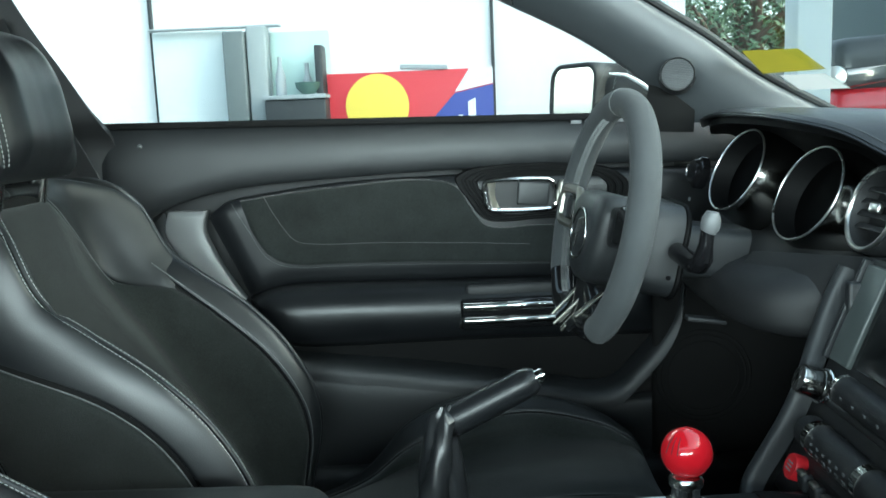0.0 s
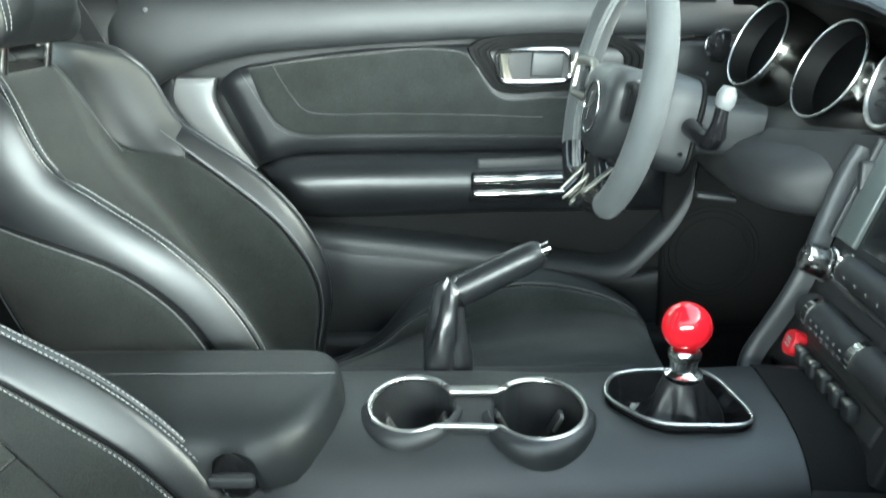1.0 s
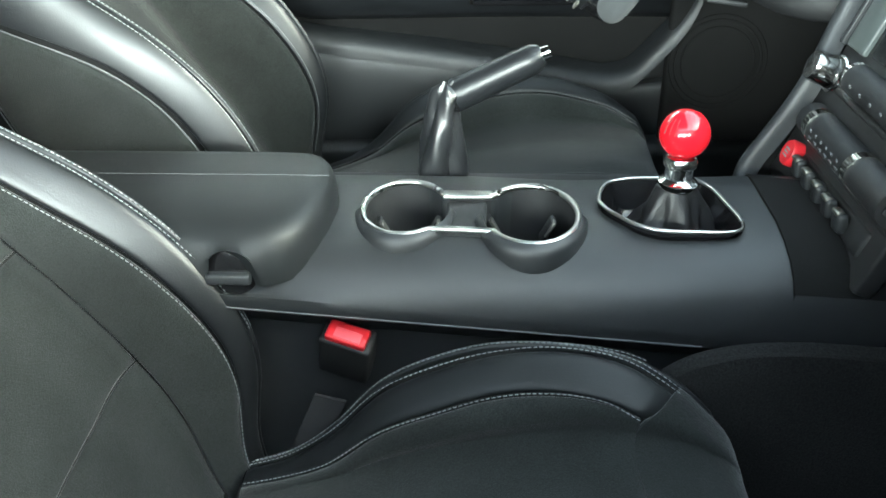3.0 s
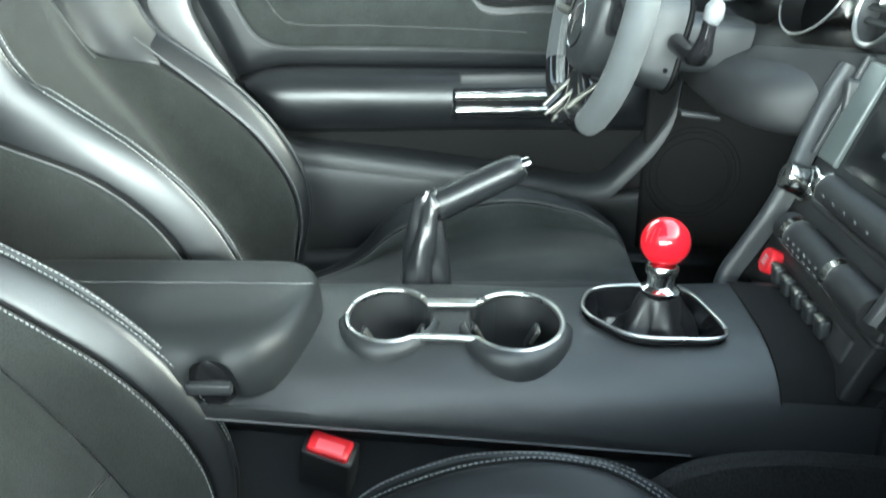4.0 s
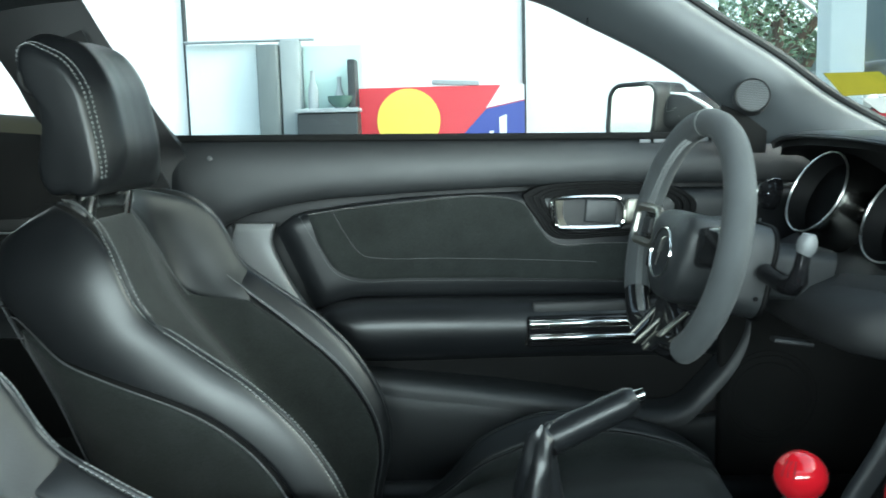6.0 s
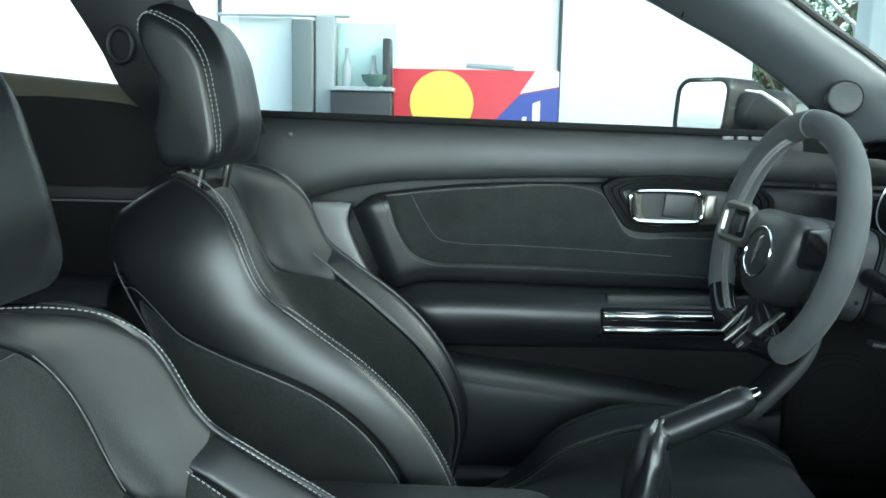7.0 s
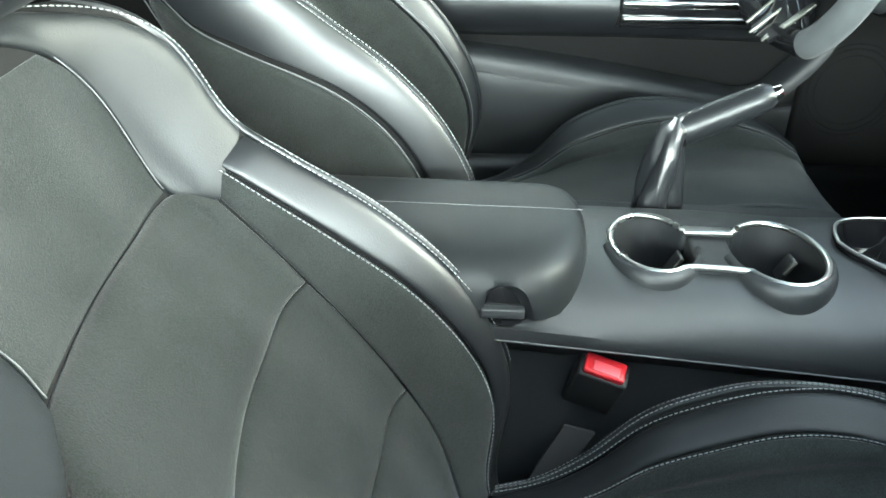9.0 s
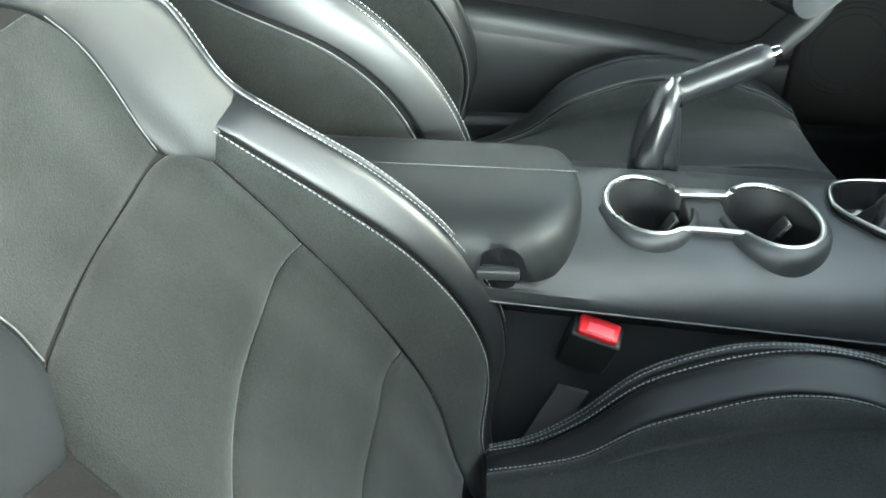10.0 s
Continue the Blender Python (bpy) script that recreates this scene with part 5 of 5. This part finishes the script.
part("pillar_joint", tube([(0.085, 0.612, 1.158), (0.083, 0.572, 1.195), (0.09, 0.545, 1.247)], 0.0012, 6), GLOSS, shell_)
part("frit_edge", tube([(x + 0.010, y + 0.012, z + 0.010) for x, y, z in curve(upedge[6:], 40)], 0.0065, 8), RUBBER, shell_, "black windscreen edge")
sp = axes((0.332, 0.578, 1.039), (-0.18, -0.96, 0.16), (1, 0, 0))
spk = part("speaker", lathe([(0.028, -0.02), (0.0268, 0.0), (0.0258, 0.003), (0.0245, 0.002), (0.0240, 0.0), (0.0, 0.0035)], sp, 48), HARD, shell_, "round pillar speaker")
part("speaker_mesh", moved(join(*[rbox(2 * math.sqrt(max(1e-6, 0.0235 ** 2 - k * k)), 0.0011, 0.0012, 0, pose(0, k, 0.0036)) for k in np.linspace(-0.021, 0.021, 17)]), sp), MESHMETAL, spk, "grey speaker mesh")
part("headliner", patch([[(-1.4, -0.56, 1.22), (-0.4, -0.56, 1.25), (0.10, -0.55, 1.24)], [(-1.4, 0.0, 1.25), (-0.4, 0.0, 1.285), (0.14, 0.0, 1.262)], [(-1.4, 0.56, 1.22), (-0.4, 0.535, 1.25), (0.10, 0.55, 1.24)]], 20, 16, 0.02), HEADLINER, shell_, "dark headliner cloth")
part("roof_skin", rbox(1.7, 1.30, 0.02, 0.005, pose(-0.72, 0, 1.315)), DARKPAINT, shell_, "dark painted roof")
part("outer_skin", rbox(1.7, 0.02, 0.70, 0.005, pose(-0.1, 0.85, 0.60)), DARKPAINT, shell_, "dark painted car side")
part("outer_waist", rbox(1.62, 0.12, 0.02, 0.005, pose(-0.1, 0.785, 0.955)), RUBBER, shell_)
# rear quarter
part("quarter_sill", patch([[(-1.30, 0.650, 1.072), (-1.0, 0.650, 1.048), (-0.79, 0.665, 1.030)], [(-1.30, 0.622, 1.066), (-1.0, 0.620, 1.042), (-0.79, 0.650, 1.024)], [(-1.30, 0.606, 1.010), (-1.0, 0.604, 0.992), (-0.79, 0.640, 0.985)]], 20, 10, 0.006), material("olive_trim_cloth", (0.055, 0.053, 0.036), 0.9, grain_size=900, bump=0.4), shell_, "olive cloth window sill trim")
part("b_pillar", patch([[(-0.582, 0.668, 0.62), (-0.584, 0.664, 0.97), (-0.592, 0.634, 1.000), (-0.639, 0.632, 1.080), (-0.690, 0.630, 1.162), (-0.724, 0.622, 1.228)], [(-0.66, 0.645, 0.62), (-0.67, 0.642, 0.97), (-0.70, 0.618, 1.02), (-0.735, 0.612, 1.08), (-0.775, 0.608, 1.16), (-0.81, 0.60, 1.228)], [(-0.72, 0.65, 0.62), (-0.765, 0.65, 0.97), (-0.813, 0.625, 1.035), (-0.838, 0.62, 1.09), (-0.88, 0.60, 1.17), (-0.915, 0.59, 1.225)]], 40, 14, 0.01), HARD, shell_, "dark door pillar trim")
part("quarter_panel", patch([[(-1.35, 0.64, 1.05), (-0.97, 0.64, 1.02), (-0.80, 0.645, 1.00), (-0.72, 0.65, 0.96)], [(-1.35, 0.615, 1.03), (-0.97, 0.61, 1.0), (-0.80, 0.615, 0.965), (-0.72, 0.64, 0.93)], [(-1.35, 0.60, 0.88), (-0.97, 0.60, 0.88), (-0.80, 0.61, 0.87), (-0.70, 0.645, 0.86)], [(-1.35, 0.60, 0.86), (-0.97, 0.60, 0.86), (-0.80, 0.61, 0.85), (-0.70, 0.645, 0.84)], [(-1.35, 0.60, 0.5), (-0.97, 0.60, 0.5), (-0.80, 0.61, 0.5), (-0.66, 0.645, 0.5)]], 30, 20, 0.01), LINING, shell_, "black rear quarter trim")
part("quarter_ledge", patch([[(-1.2, 0.60, 0.725), (-0.80, 0.60, 0.715)], [(-1.2, 0.52, 0.73), (-0.80, 0.54, 0.72)], [(-1.2, 0.50, 0.70), (-0.80, 0.52, 0.69)]], 12, 8, 0.01), PLASTIC, shell_)
part("quarter_seam", rbox(0.62, 0.012, 0.022, 0.003, pose(-1.04, 0.592, 0.864)), RUBBER, shell_)
part("quarter_line", rbox(0.62, 0.006, 0.003, 0.001, pose(-1.04, 0.588, 0.851)), GREY, shell_)
# unseen near-side panels added to keep light off the far rear trim
part("near_quarter_block", rbox(0.90, 0.04, 0.70, 0.01, pose(-1.08, -0.66, 0.62)), HARD, shell_, "black rear quarter trim")
part("near_pillar_block", rbox(0.22, 0.05, 0.36, 0.02, pose(-0.80, -0.64, 1.12, 0, -20, 0)), HARD, shell_, "dark door pillar trim")
part("near_quarter_block", rbox(0.75, 0.04, 0.36, 0.01, pose(-1.18, -0.63, 1.13)), HARD, shell_, "black rear quarter trim")
# unseen panel added in place of the rear window to block light
part("rear_light_block", rbox(0.05, 1.26, 0.36, 0.01, pose(-1.52, 0, 1.14)), HARD, shell_)
part("rear_side", rbox(0.86, 0.04, 0.34, 0.01, pose(-1.04, 0.66, 0.43)), CARPET, shell_)
# unseen shelf added to close the rear against sky light
part("rear_shelf_block", rbox(0.60, 1.30, 0.03, 0.01, pose(-1.70, 0, 0.98)), CARPET, shell_)
part("belt_guide", ring([(-0.80, 0.60, 1.10 + 0.0) + np.array([0.020 * math.cos(a), 0.0, 0.026 * math.sin(a)]) for a in np.linspace(0, 2 * math.pi, 24, endpoint=False)], 0.005, 8), HARD, shell_, "seat belt guide loop")
part("rear_pillar", rbox(0.25, 0.05, 0.36, 0.02, pose(-1.30, 0.60, 1.10, 0, -30, 0)), HARD, shell_)
part("bulkhead", rbox(0.06, 1.24, 0.70, 0.01, pose(-1.42, 0, 0.62)), CARPET, shell_)
part("windscreen_header", rbox(0.09, 1.10, 0.03, 0.01, pose(0.13, 0, 1.262, 0, 14, 0)), HEADLINER, shell_)
belt = thing("seat_belt", (-0.70, 0.62, 0.60), "black seat belt webbing hanging at the pillar", "seat belt")
part("webbing", patch([[(-0.745, 0.598, 1.16), (-0.705, 0.604, 1.06), (-0.66, 0.612, 0.98), (-0.60, 0.61, 0.86), (-0.59, 0.60, 0.60)], [(-0.71, 0.592, 1.17), (-0.672, 0.600, 1.07), (-0.628, 0.608, 0.99), (-0.57, 0.60, 0.86), (-0.56, 0.59, 0.60)]], 30, 4, 0.003), WEBBING, belt, "black woven webbing")
rs = thing("rear_seat", (-1.15, 0.0, 0.3), "black leather rear bench seat", "rear seat")
part("bench", rbox(0.45, 1.10, 0.16, 0.05, pose(-1.08, 0, 0.44, 0, -6, 0)), LEATHER, rs)
part("backrest", rbox(0.14, 1.10, 0.55, 0.05, pose(-1.30, 0, 0.72, 0, -22, 0)), LEATHER, rs)

solid("car_floor", rbox(2.1, 1.34, 0.06, 0.0, pose(-0.40, 0, 0.25)), CARPET, "black carpeted car floor", "floor", kind="structure")
part("firewall", rbox(0.04, 1.36, 0.66, 0.0, pose(0.66, 0, 0.58)), CARPET, shell_)
part("kick_panel", rbox(0.50, 0.03, 0.46, 0.01, pose(0.56, 0.665, 0.50)), LINING, shell_, "dark footwell side")
# unseen near-side panel added to keep the fill lamps out of the footwell
part("kick_panel", rbox(0.46, 0.04, 0.66, 0.01, pose(0.64, -0.665, 0.60)), HARD, shell_, "dark footwell side")
part("sill", rbox(1.9, 0.08, 0.14, 0.02, pose(-0.4, 0.66, 0.33)), PLASTIC, shell_)
part("sill", rbox(1.9, 0.08, 0.10, 0.02, pose(-0.4, -0.66, 0.31)), PLASTIC, shell_)
solid("floor_mat", rbox(0.45, 0.40, 0.012, 0.004, pose(0.35, 0.36, 0.286)), RUBBER, "black floor mat in the footwell", "floor mat")
pedal = thing("pedal", (0.52, 0.33, 0.30), "dark pedal in the footwell", "pedal")
part("arm", tube([(0.60, 0.33, 0.55), (0.54, 0.33, 0.45), (0.50, 0.33, 0.38)], 0.008, 10), HARD, pedal)
part("pad", rbox(0.012, 0.07, 0.06, 0.004, pose(0.495, 0.33, 0.37, 0, -30, 0)), RUBBER, pedal)

# windscreen with a yellow sheet behind it
ws = [[(0.135, y, 1.262 + 0.0 * y) for y in (0.56, 0.0, -0.56)], [(0.36 + 0.0, 0.61, 1.115), (0.41, 0.0, 1.118), (0.36, -0.61, 1.115)], [(0.60, 0.65, 0.955), (0.70, 0.0, 0.955), (0.60, -0.65, 0.955)]]
wsob = solid("windshield", patch(ws, 24, 20, 0.005), GLASS, "clear curved windscreen of the car", "windshield", kind="structure")
wsob.visible_shadow = False
sheet = [(0.398, 0.48, 1.064), (0.476, 0.48, 1.064), (0.516, 0.48, 1.034), (0.428, 0.48, 1.031)]
sh = thing("yellow_notice", (0.45, 0.48, 1.03), "translucent yellow notice sheet stuck inside the windscreen", "notice")
part("sheet", patch([[sheet[0], sheet[1]], [sheet[3], sheet[2]]], 4, 4, 0.0015), YELLOWFILM, sh)
part("card", patch([[(0.452, 0.482, 1.028), (0.515, 0.482, 1.028)], [(0.482, 0.482, 1.006), (0.552, 0.482, 1.006)]], 4, 4, 0.0015), material("grey_paper_card", (0.22, 0.22, 0.215), 0.7, vary=0.1), sh, "pale paper card")

# ---- outside ----
solid("ground", ([(-400, -400, 0), (400, -400, 0), (400, 400, 0), (-400, 400, 0)], [(0, 1, 2, 3)]), TILE, "grey tiled forecourt", "ground", kind="structure")
wallobj = thing("wall_north", (-1.5, 3.4, 0), "bright white shopfront wall behind the car", "wall", kind="structure")
part("wall_panel", rbox(7.6, 0.12, 3.4, 0.0, pose(-2.75, 3.46, 1.7)), WHITE, wallobj, "white wall panels")
for x in (-3.1, -1.47, 0.145):
    part("joint_strip", rbox(0.015, 0.03, 3.3, 0.003, pose(x, 3.39, 1.65)), MULLION, wallobj, "thin dark upright strip")
part("head_rail", rbox(7.6, 0.10, 0.12, 0.01, pose(-2.75, 3.36, 2.9)), MULLION, wallobj)
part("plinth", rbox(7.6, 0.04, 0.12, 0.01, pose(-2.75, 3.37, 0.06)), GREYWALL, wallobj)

cab = thing("grey_doorway", (-1.0, 3.25, 0), "grey metal doorway post beside a pale panel", "door frame")
part("post", rbox(0.10, 0.10, 1.42, 0.01, pose(-1.045, 3.28, 0.71)), material("dark_grey_post_paint", (0.14, 0.16, 0.16), 0.5, vary=0.1), cab, "dark grey post")
part("post", rbox(0.09, 0.08, 1.44, 0.01, pose(-0.945, 3.29, 0.72)), material("mid_grey_post_paint", (0.30, 0.33, 0.335), 0.5, vary=0.1), cab, "lighter grey post")
part("pale_panel", rbox(0.36, 0.03, 1.44, 0.005, pose(-1.28, 3.37, 0.72)), material("pale_green_panel", (0.70, 0.76, 0.76), 0.4, vary=0.08, vary_size=2), cab, "pale greenish panel")
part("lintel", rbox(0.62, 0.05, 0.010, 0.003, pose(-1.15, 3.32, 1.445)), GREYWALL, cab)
desk = thing("display_counter", (-0.77, 3.25, 0), "dark display counter with small items on top", "counter")
part("cabinet", rbox(0.28, 0.20, 1.10, 0.01, pose(-0.765, 3.27, 0.55)), MULLION, desk, "dark counter body")
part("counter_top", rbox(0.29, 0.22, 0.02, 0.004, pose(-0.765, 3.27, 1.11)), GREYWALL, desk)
part("back_panel", rbox(0.28, 0.02, 0.30, 0.004, pose(-0.765, 3.375, 1.27)), material("pale_teal_panel", (0.55, 0.70, 0.66), 0.4, vary=0.2, vary_size=6), desk, "pale teal back panel")
part("side_post", rbox(0.035, 0.12, 1.34, 0.006, pose(-0.655, 3.27, 0.67)), MULLION, desk)
bt = solid("bottle", lathe([(0.022, 0), (0.024, 0.01), (0.024, 0.09), (0.010, 0.13), (0.010, 0.17), (0.013, 0.175)], pose(-0.84, 3.25, 1.12), 20), GREYWALL, "small grey bottle on the counter", "bottle")
copy_thing(bt, pose(0.12, 0.02, -0.03))
solid("display_bowl", lathe([(0.02, 0), (0.03, 0.004), (0.055, 0.03), (0.06, 0.055), (0.057, 0.055), (0.05, 0.03), (0.0, 0.012)], pose(-0.71, 3.22, 1.12), 24), material("pale_green_glass", (0.10, 0.17, 0.15), 0.15, vary=0.2, vary_size=20), "pale green glass bowl on the counter", "bowl")

board = thing("poster_board", (-0.25, 3.2, 0), "red and blue advertising board with a yellow disc", "poster board")
part("panel", rbox(0.77, 0.03, 1.21, 0.003, pose(-0.247, 3.300, 0.605)), POSTERRED, board, "red printed panel")


def flat(pts, y):
    n = len(pts)
    v = [(x, y, z) for x, z in pts] + [(x, y + 0.003, z) for x, z in pts]
    return v, [tuple(range(n)), tuple(range(2 * n - 1, n - 1, -1))] + [(i, (i + 1) % n, n + (i + 1) % n, n + i) for i in range(n)]


part("blue_field", flat([(-0.20, 0.93), (-0.04, 1.10), (0.138, 1.135), (0.138, 0.4), (-0.20, 0.4)], 3.280), POSTERBLUE, board, "blue printed field")
part("corner", flat([(-0.04, 1.105), (0.138, 1.14), (0.138, 1.21), (0.03, 1.21)], 3.2805), POSTERWHITE, board, "pale printed corner")
part("disc", flat([(-0.402 + 0.148 * math.cos(a), 1.055 + 0.148 * math.sin(a)) for a in np.linspace(0, 2 * math.pi, 48, endpoint=False)], 3.2795), POSTERYELLOW, board, "plain yellow disc")
part("white_bar", flat([(-0.045, 0.92), (-0.025, 1.0), (-0.005, 1.0), (-0.02, 0.92)], 3.276), POSTERWHITE, board)
part("white_bar", flat([(0.02, 0.92), (0.02, 1.06), (0.055, 1.075), (0.055, 0.92)], 3.276), POSTERWHITE, board)
part("top_paper", rbox(0.22, 0.05, 0.02, 0.003, pose(-0.18, 3.30, 1.225, 0, 3, 0)), GREYWALL, board, "papers lying on top")

col = thing("white_column", (1.62, 3.4, 0), "tall pale square column", "column", kind="structure")
part("shaft", rbox(0.16, 0.16, 3.6, 0.01, pose(1.60, 3.35, 1.8)), material("pale_grey_column_paint", (0.42, 0.46, 0.46), 0.6, vary=0.06, vary_size=3), col)
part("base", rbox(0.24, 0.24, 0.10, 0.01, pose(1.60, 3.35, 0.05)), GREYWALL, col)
part("header_beam", rbox(9.5, 0.25, 0.4, 0.01, pose(-0.2, 3.5, 3.5)), WHITE, col)

car = thing("parked_pickup", (3.2, 4.4, 0), "red pickup with dark bonnet parked outside", "parked car")
part("body", rbox(4.2, 1.8, 0.70, 0.10, pose(3.92, 4.5, 0.71)), REDPAINT, car, "red painted lower body")
part("bonnet", rbox(1.25, 1.72, 0.30, 0.09, pose(2.47, 4.5, 1.18, 0, -3, 0)), DARKPAINT, car, "dark bonnet")
part("cabin", rbox(2.6, 1.60, 0.80, 0.16, pose(3.75, 4.5, 1.60)), DARKPAINT, car)
part("windscreen", rbox(0.03, 1.50, 0.80, 0.01, pose(2.36, 4.5, 1.64, 0, 30, 0)), material("teal_car_glass", (0.03, 0.045, 0.043), 0.45, vary=0.3, vary_size=3, spec=0.2), car, "teal windscreen")
for y in (3.72, 5.28):
    hl = part("headlight", rbox(0.34, 0.20, 0.10, 0.03, pose(2.00, y, 1.11, 0, -6, 8)), DARKCHROME, car, "clear headlight")
    part("lens", lathe([(0.055, 0), (0.05, 0.02), (0.0, 0.03)], axes((1.85, y - 0.09, 1.11), (-0.5, -1, 0)), 24), SATIN, hl)
part("grille", rbox(0.05, 1.0, 0.22, 0.02, pose(1.84, 4.5, 1.02)), GLOSS, car)
for x in (2.6, 5.2):
    for y in (3.66, 5.34):
        wh = part("wheel", lathe([(0.20, -0.11), (0.36, -0.11), (0.38, -0.06), (0.38, 0.06), (0.36, 0.11), (0.20, 0.11)], axes((x, y, 0.38), (0, 1, 0)), 36), RUBBER, car, "black tyre")
        part("hubcap", lathe([(0.20, -0.10), (0.17, -0.112), (0.0, -0.115)], axes((x, y, 0.38), (0, 1, 0)), 24), SATIN, wh)


def tree(at, h, seed):
    rnd = random.Random(seed)
    t = thing("tree", at, "leafy green tree beyond the forecourt", "tree", "trees beyond the forecourt")
    limbs = [tube([(at[0], at[1], 0), (at[0] + 0.05, at[1], h * 0.3), (at[0] + 0.1, at[1] + 0.1, h * 0.6)], [0.14, 0.11, 0.05], 10)]
    for k in range(6):
        a, z = rnd.uniform(0, 6.28), h * rnd.uniform(0.25, 0.5)
        limbs.append(tube([(at[0] + 0.05, at[1], z), (at[0] + 0.5 * math.cos(a), at[1] + 0.5 * math.sin(a), z + 0.5), (at[0] + 1.1 * math.cos(a), at[1] + 1.1 * math.sin(a), z + 1.0)], [0.06, 0.04, 0.015], 8))
    part("trunk", join(*limbs), BARK, t, "brown trunk and limbs")
    v, f = [], []
    clumps = [Vector((at[0] + rnd.gauss(0, 0.75), at[1] + rnd.gauss(0, 0.6), h * rnd.uniform(0.18, 1.0))) for _ in range(120)]
    for c in clumps:
        for _ in range(55):
            p = c + Vector((rnd.gauss(0, 0.2), rnd.gauss(0, 0.2), rnd.gauss(0, 0.16)))
            d = Vector((rnd.gauss(0, 1), rnd.gauss(0, 1), rnd.gauss(0, 0.6))).normalized()
            e = d.orthogonal().normalized()
            L = rnd.uniform(0.05, 0.09)
            k = len(v)
            v += [tuple(p), tuple(p + d * L * 0.5 + e * L * 0.25), tuple(p + d * L), tuple(p + d * L * 0.5 - e * L * 0.25)]
            f.append((k, k + 1, k + 2, k + 3))
    part("crown", (v, f), LEAVES, t, "uneven crown of small leaves", angle=180)


for k, (x, y, h) in enumerate(((2.9, 8.2, 3.4), (3.9, 8.8, 3.8), (4.9, 8.4, 3.6), (6.2, 9.0, 3.6), (2.2, 9.6, 3.2), (3.4, 10.4, 3.9), (4.5, 10.8, 4.2))):
    tree((x, y, 0), h, k + 3)
lamp = thing("street_lamp", (3.2, 7.6, 0), "thin curved pale street lamp", "street lamp")
part("pole", tube([(3.35, 7.6, 0), (3.35, 7.6, 1.2), (3.25, 7.6, 1.9), (2.9, 7.6, 2.2), (2.5, 7.6, 2.25)], 0.025, 10), WHITE, lamp)
part("lamp_head", rbox(0.22, 0.10, 0.05, 0.02, pose(2.42, 7.6, 2.24)), WHITE, lamp)

# unseen block added to shade the column, pickup and low front sky
near_block = thing("shade_block", (6.3, 1.0, 0), "unseen grey block added to shade column and pickup", "building", kind="structure")
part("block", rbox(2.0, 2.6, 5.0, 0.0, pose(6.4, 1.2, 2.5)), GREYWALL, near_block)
part("block_edge", rbox(2.2, 2.8, 0.15, 0.02, pose(6.4, 1.2, 5.05)), MULLION, near_block)

# unseen wall added behind the camera to hold off low sky light
back = thing("sky_block_wall", (0, -2.7, 0), "unseen grey wall with openings, added to block low sky", "wall", kind="structure")
for x, w in ((-4.47, 5.10), (-0.95, 0.26), (0.15, 0.26), (1.25, 0.26), (4.62, 4.80)):
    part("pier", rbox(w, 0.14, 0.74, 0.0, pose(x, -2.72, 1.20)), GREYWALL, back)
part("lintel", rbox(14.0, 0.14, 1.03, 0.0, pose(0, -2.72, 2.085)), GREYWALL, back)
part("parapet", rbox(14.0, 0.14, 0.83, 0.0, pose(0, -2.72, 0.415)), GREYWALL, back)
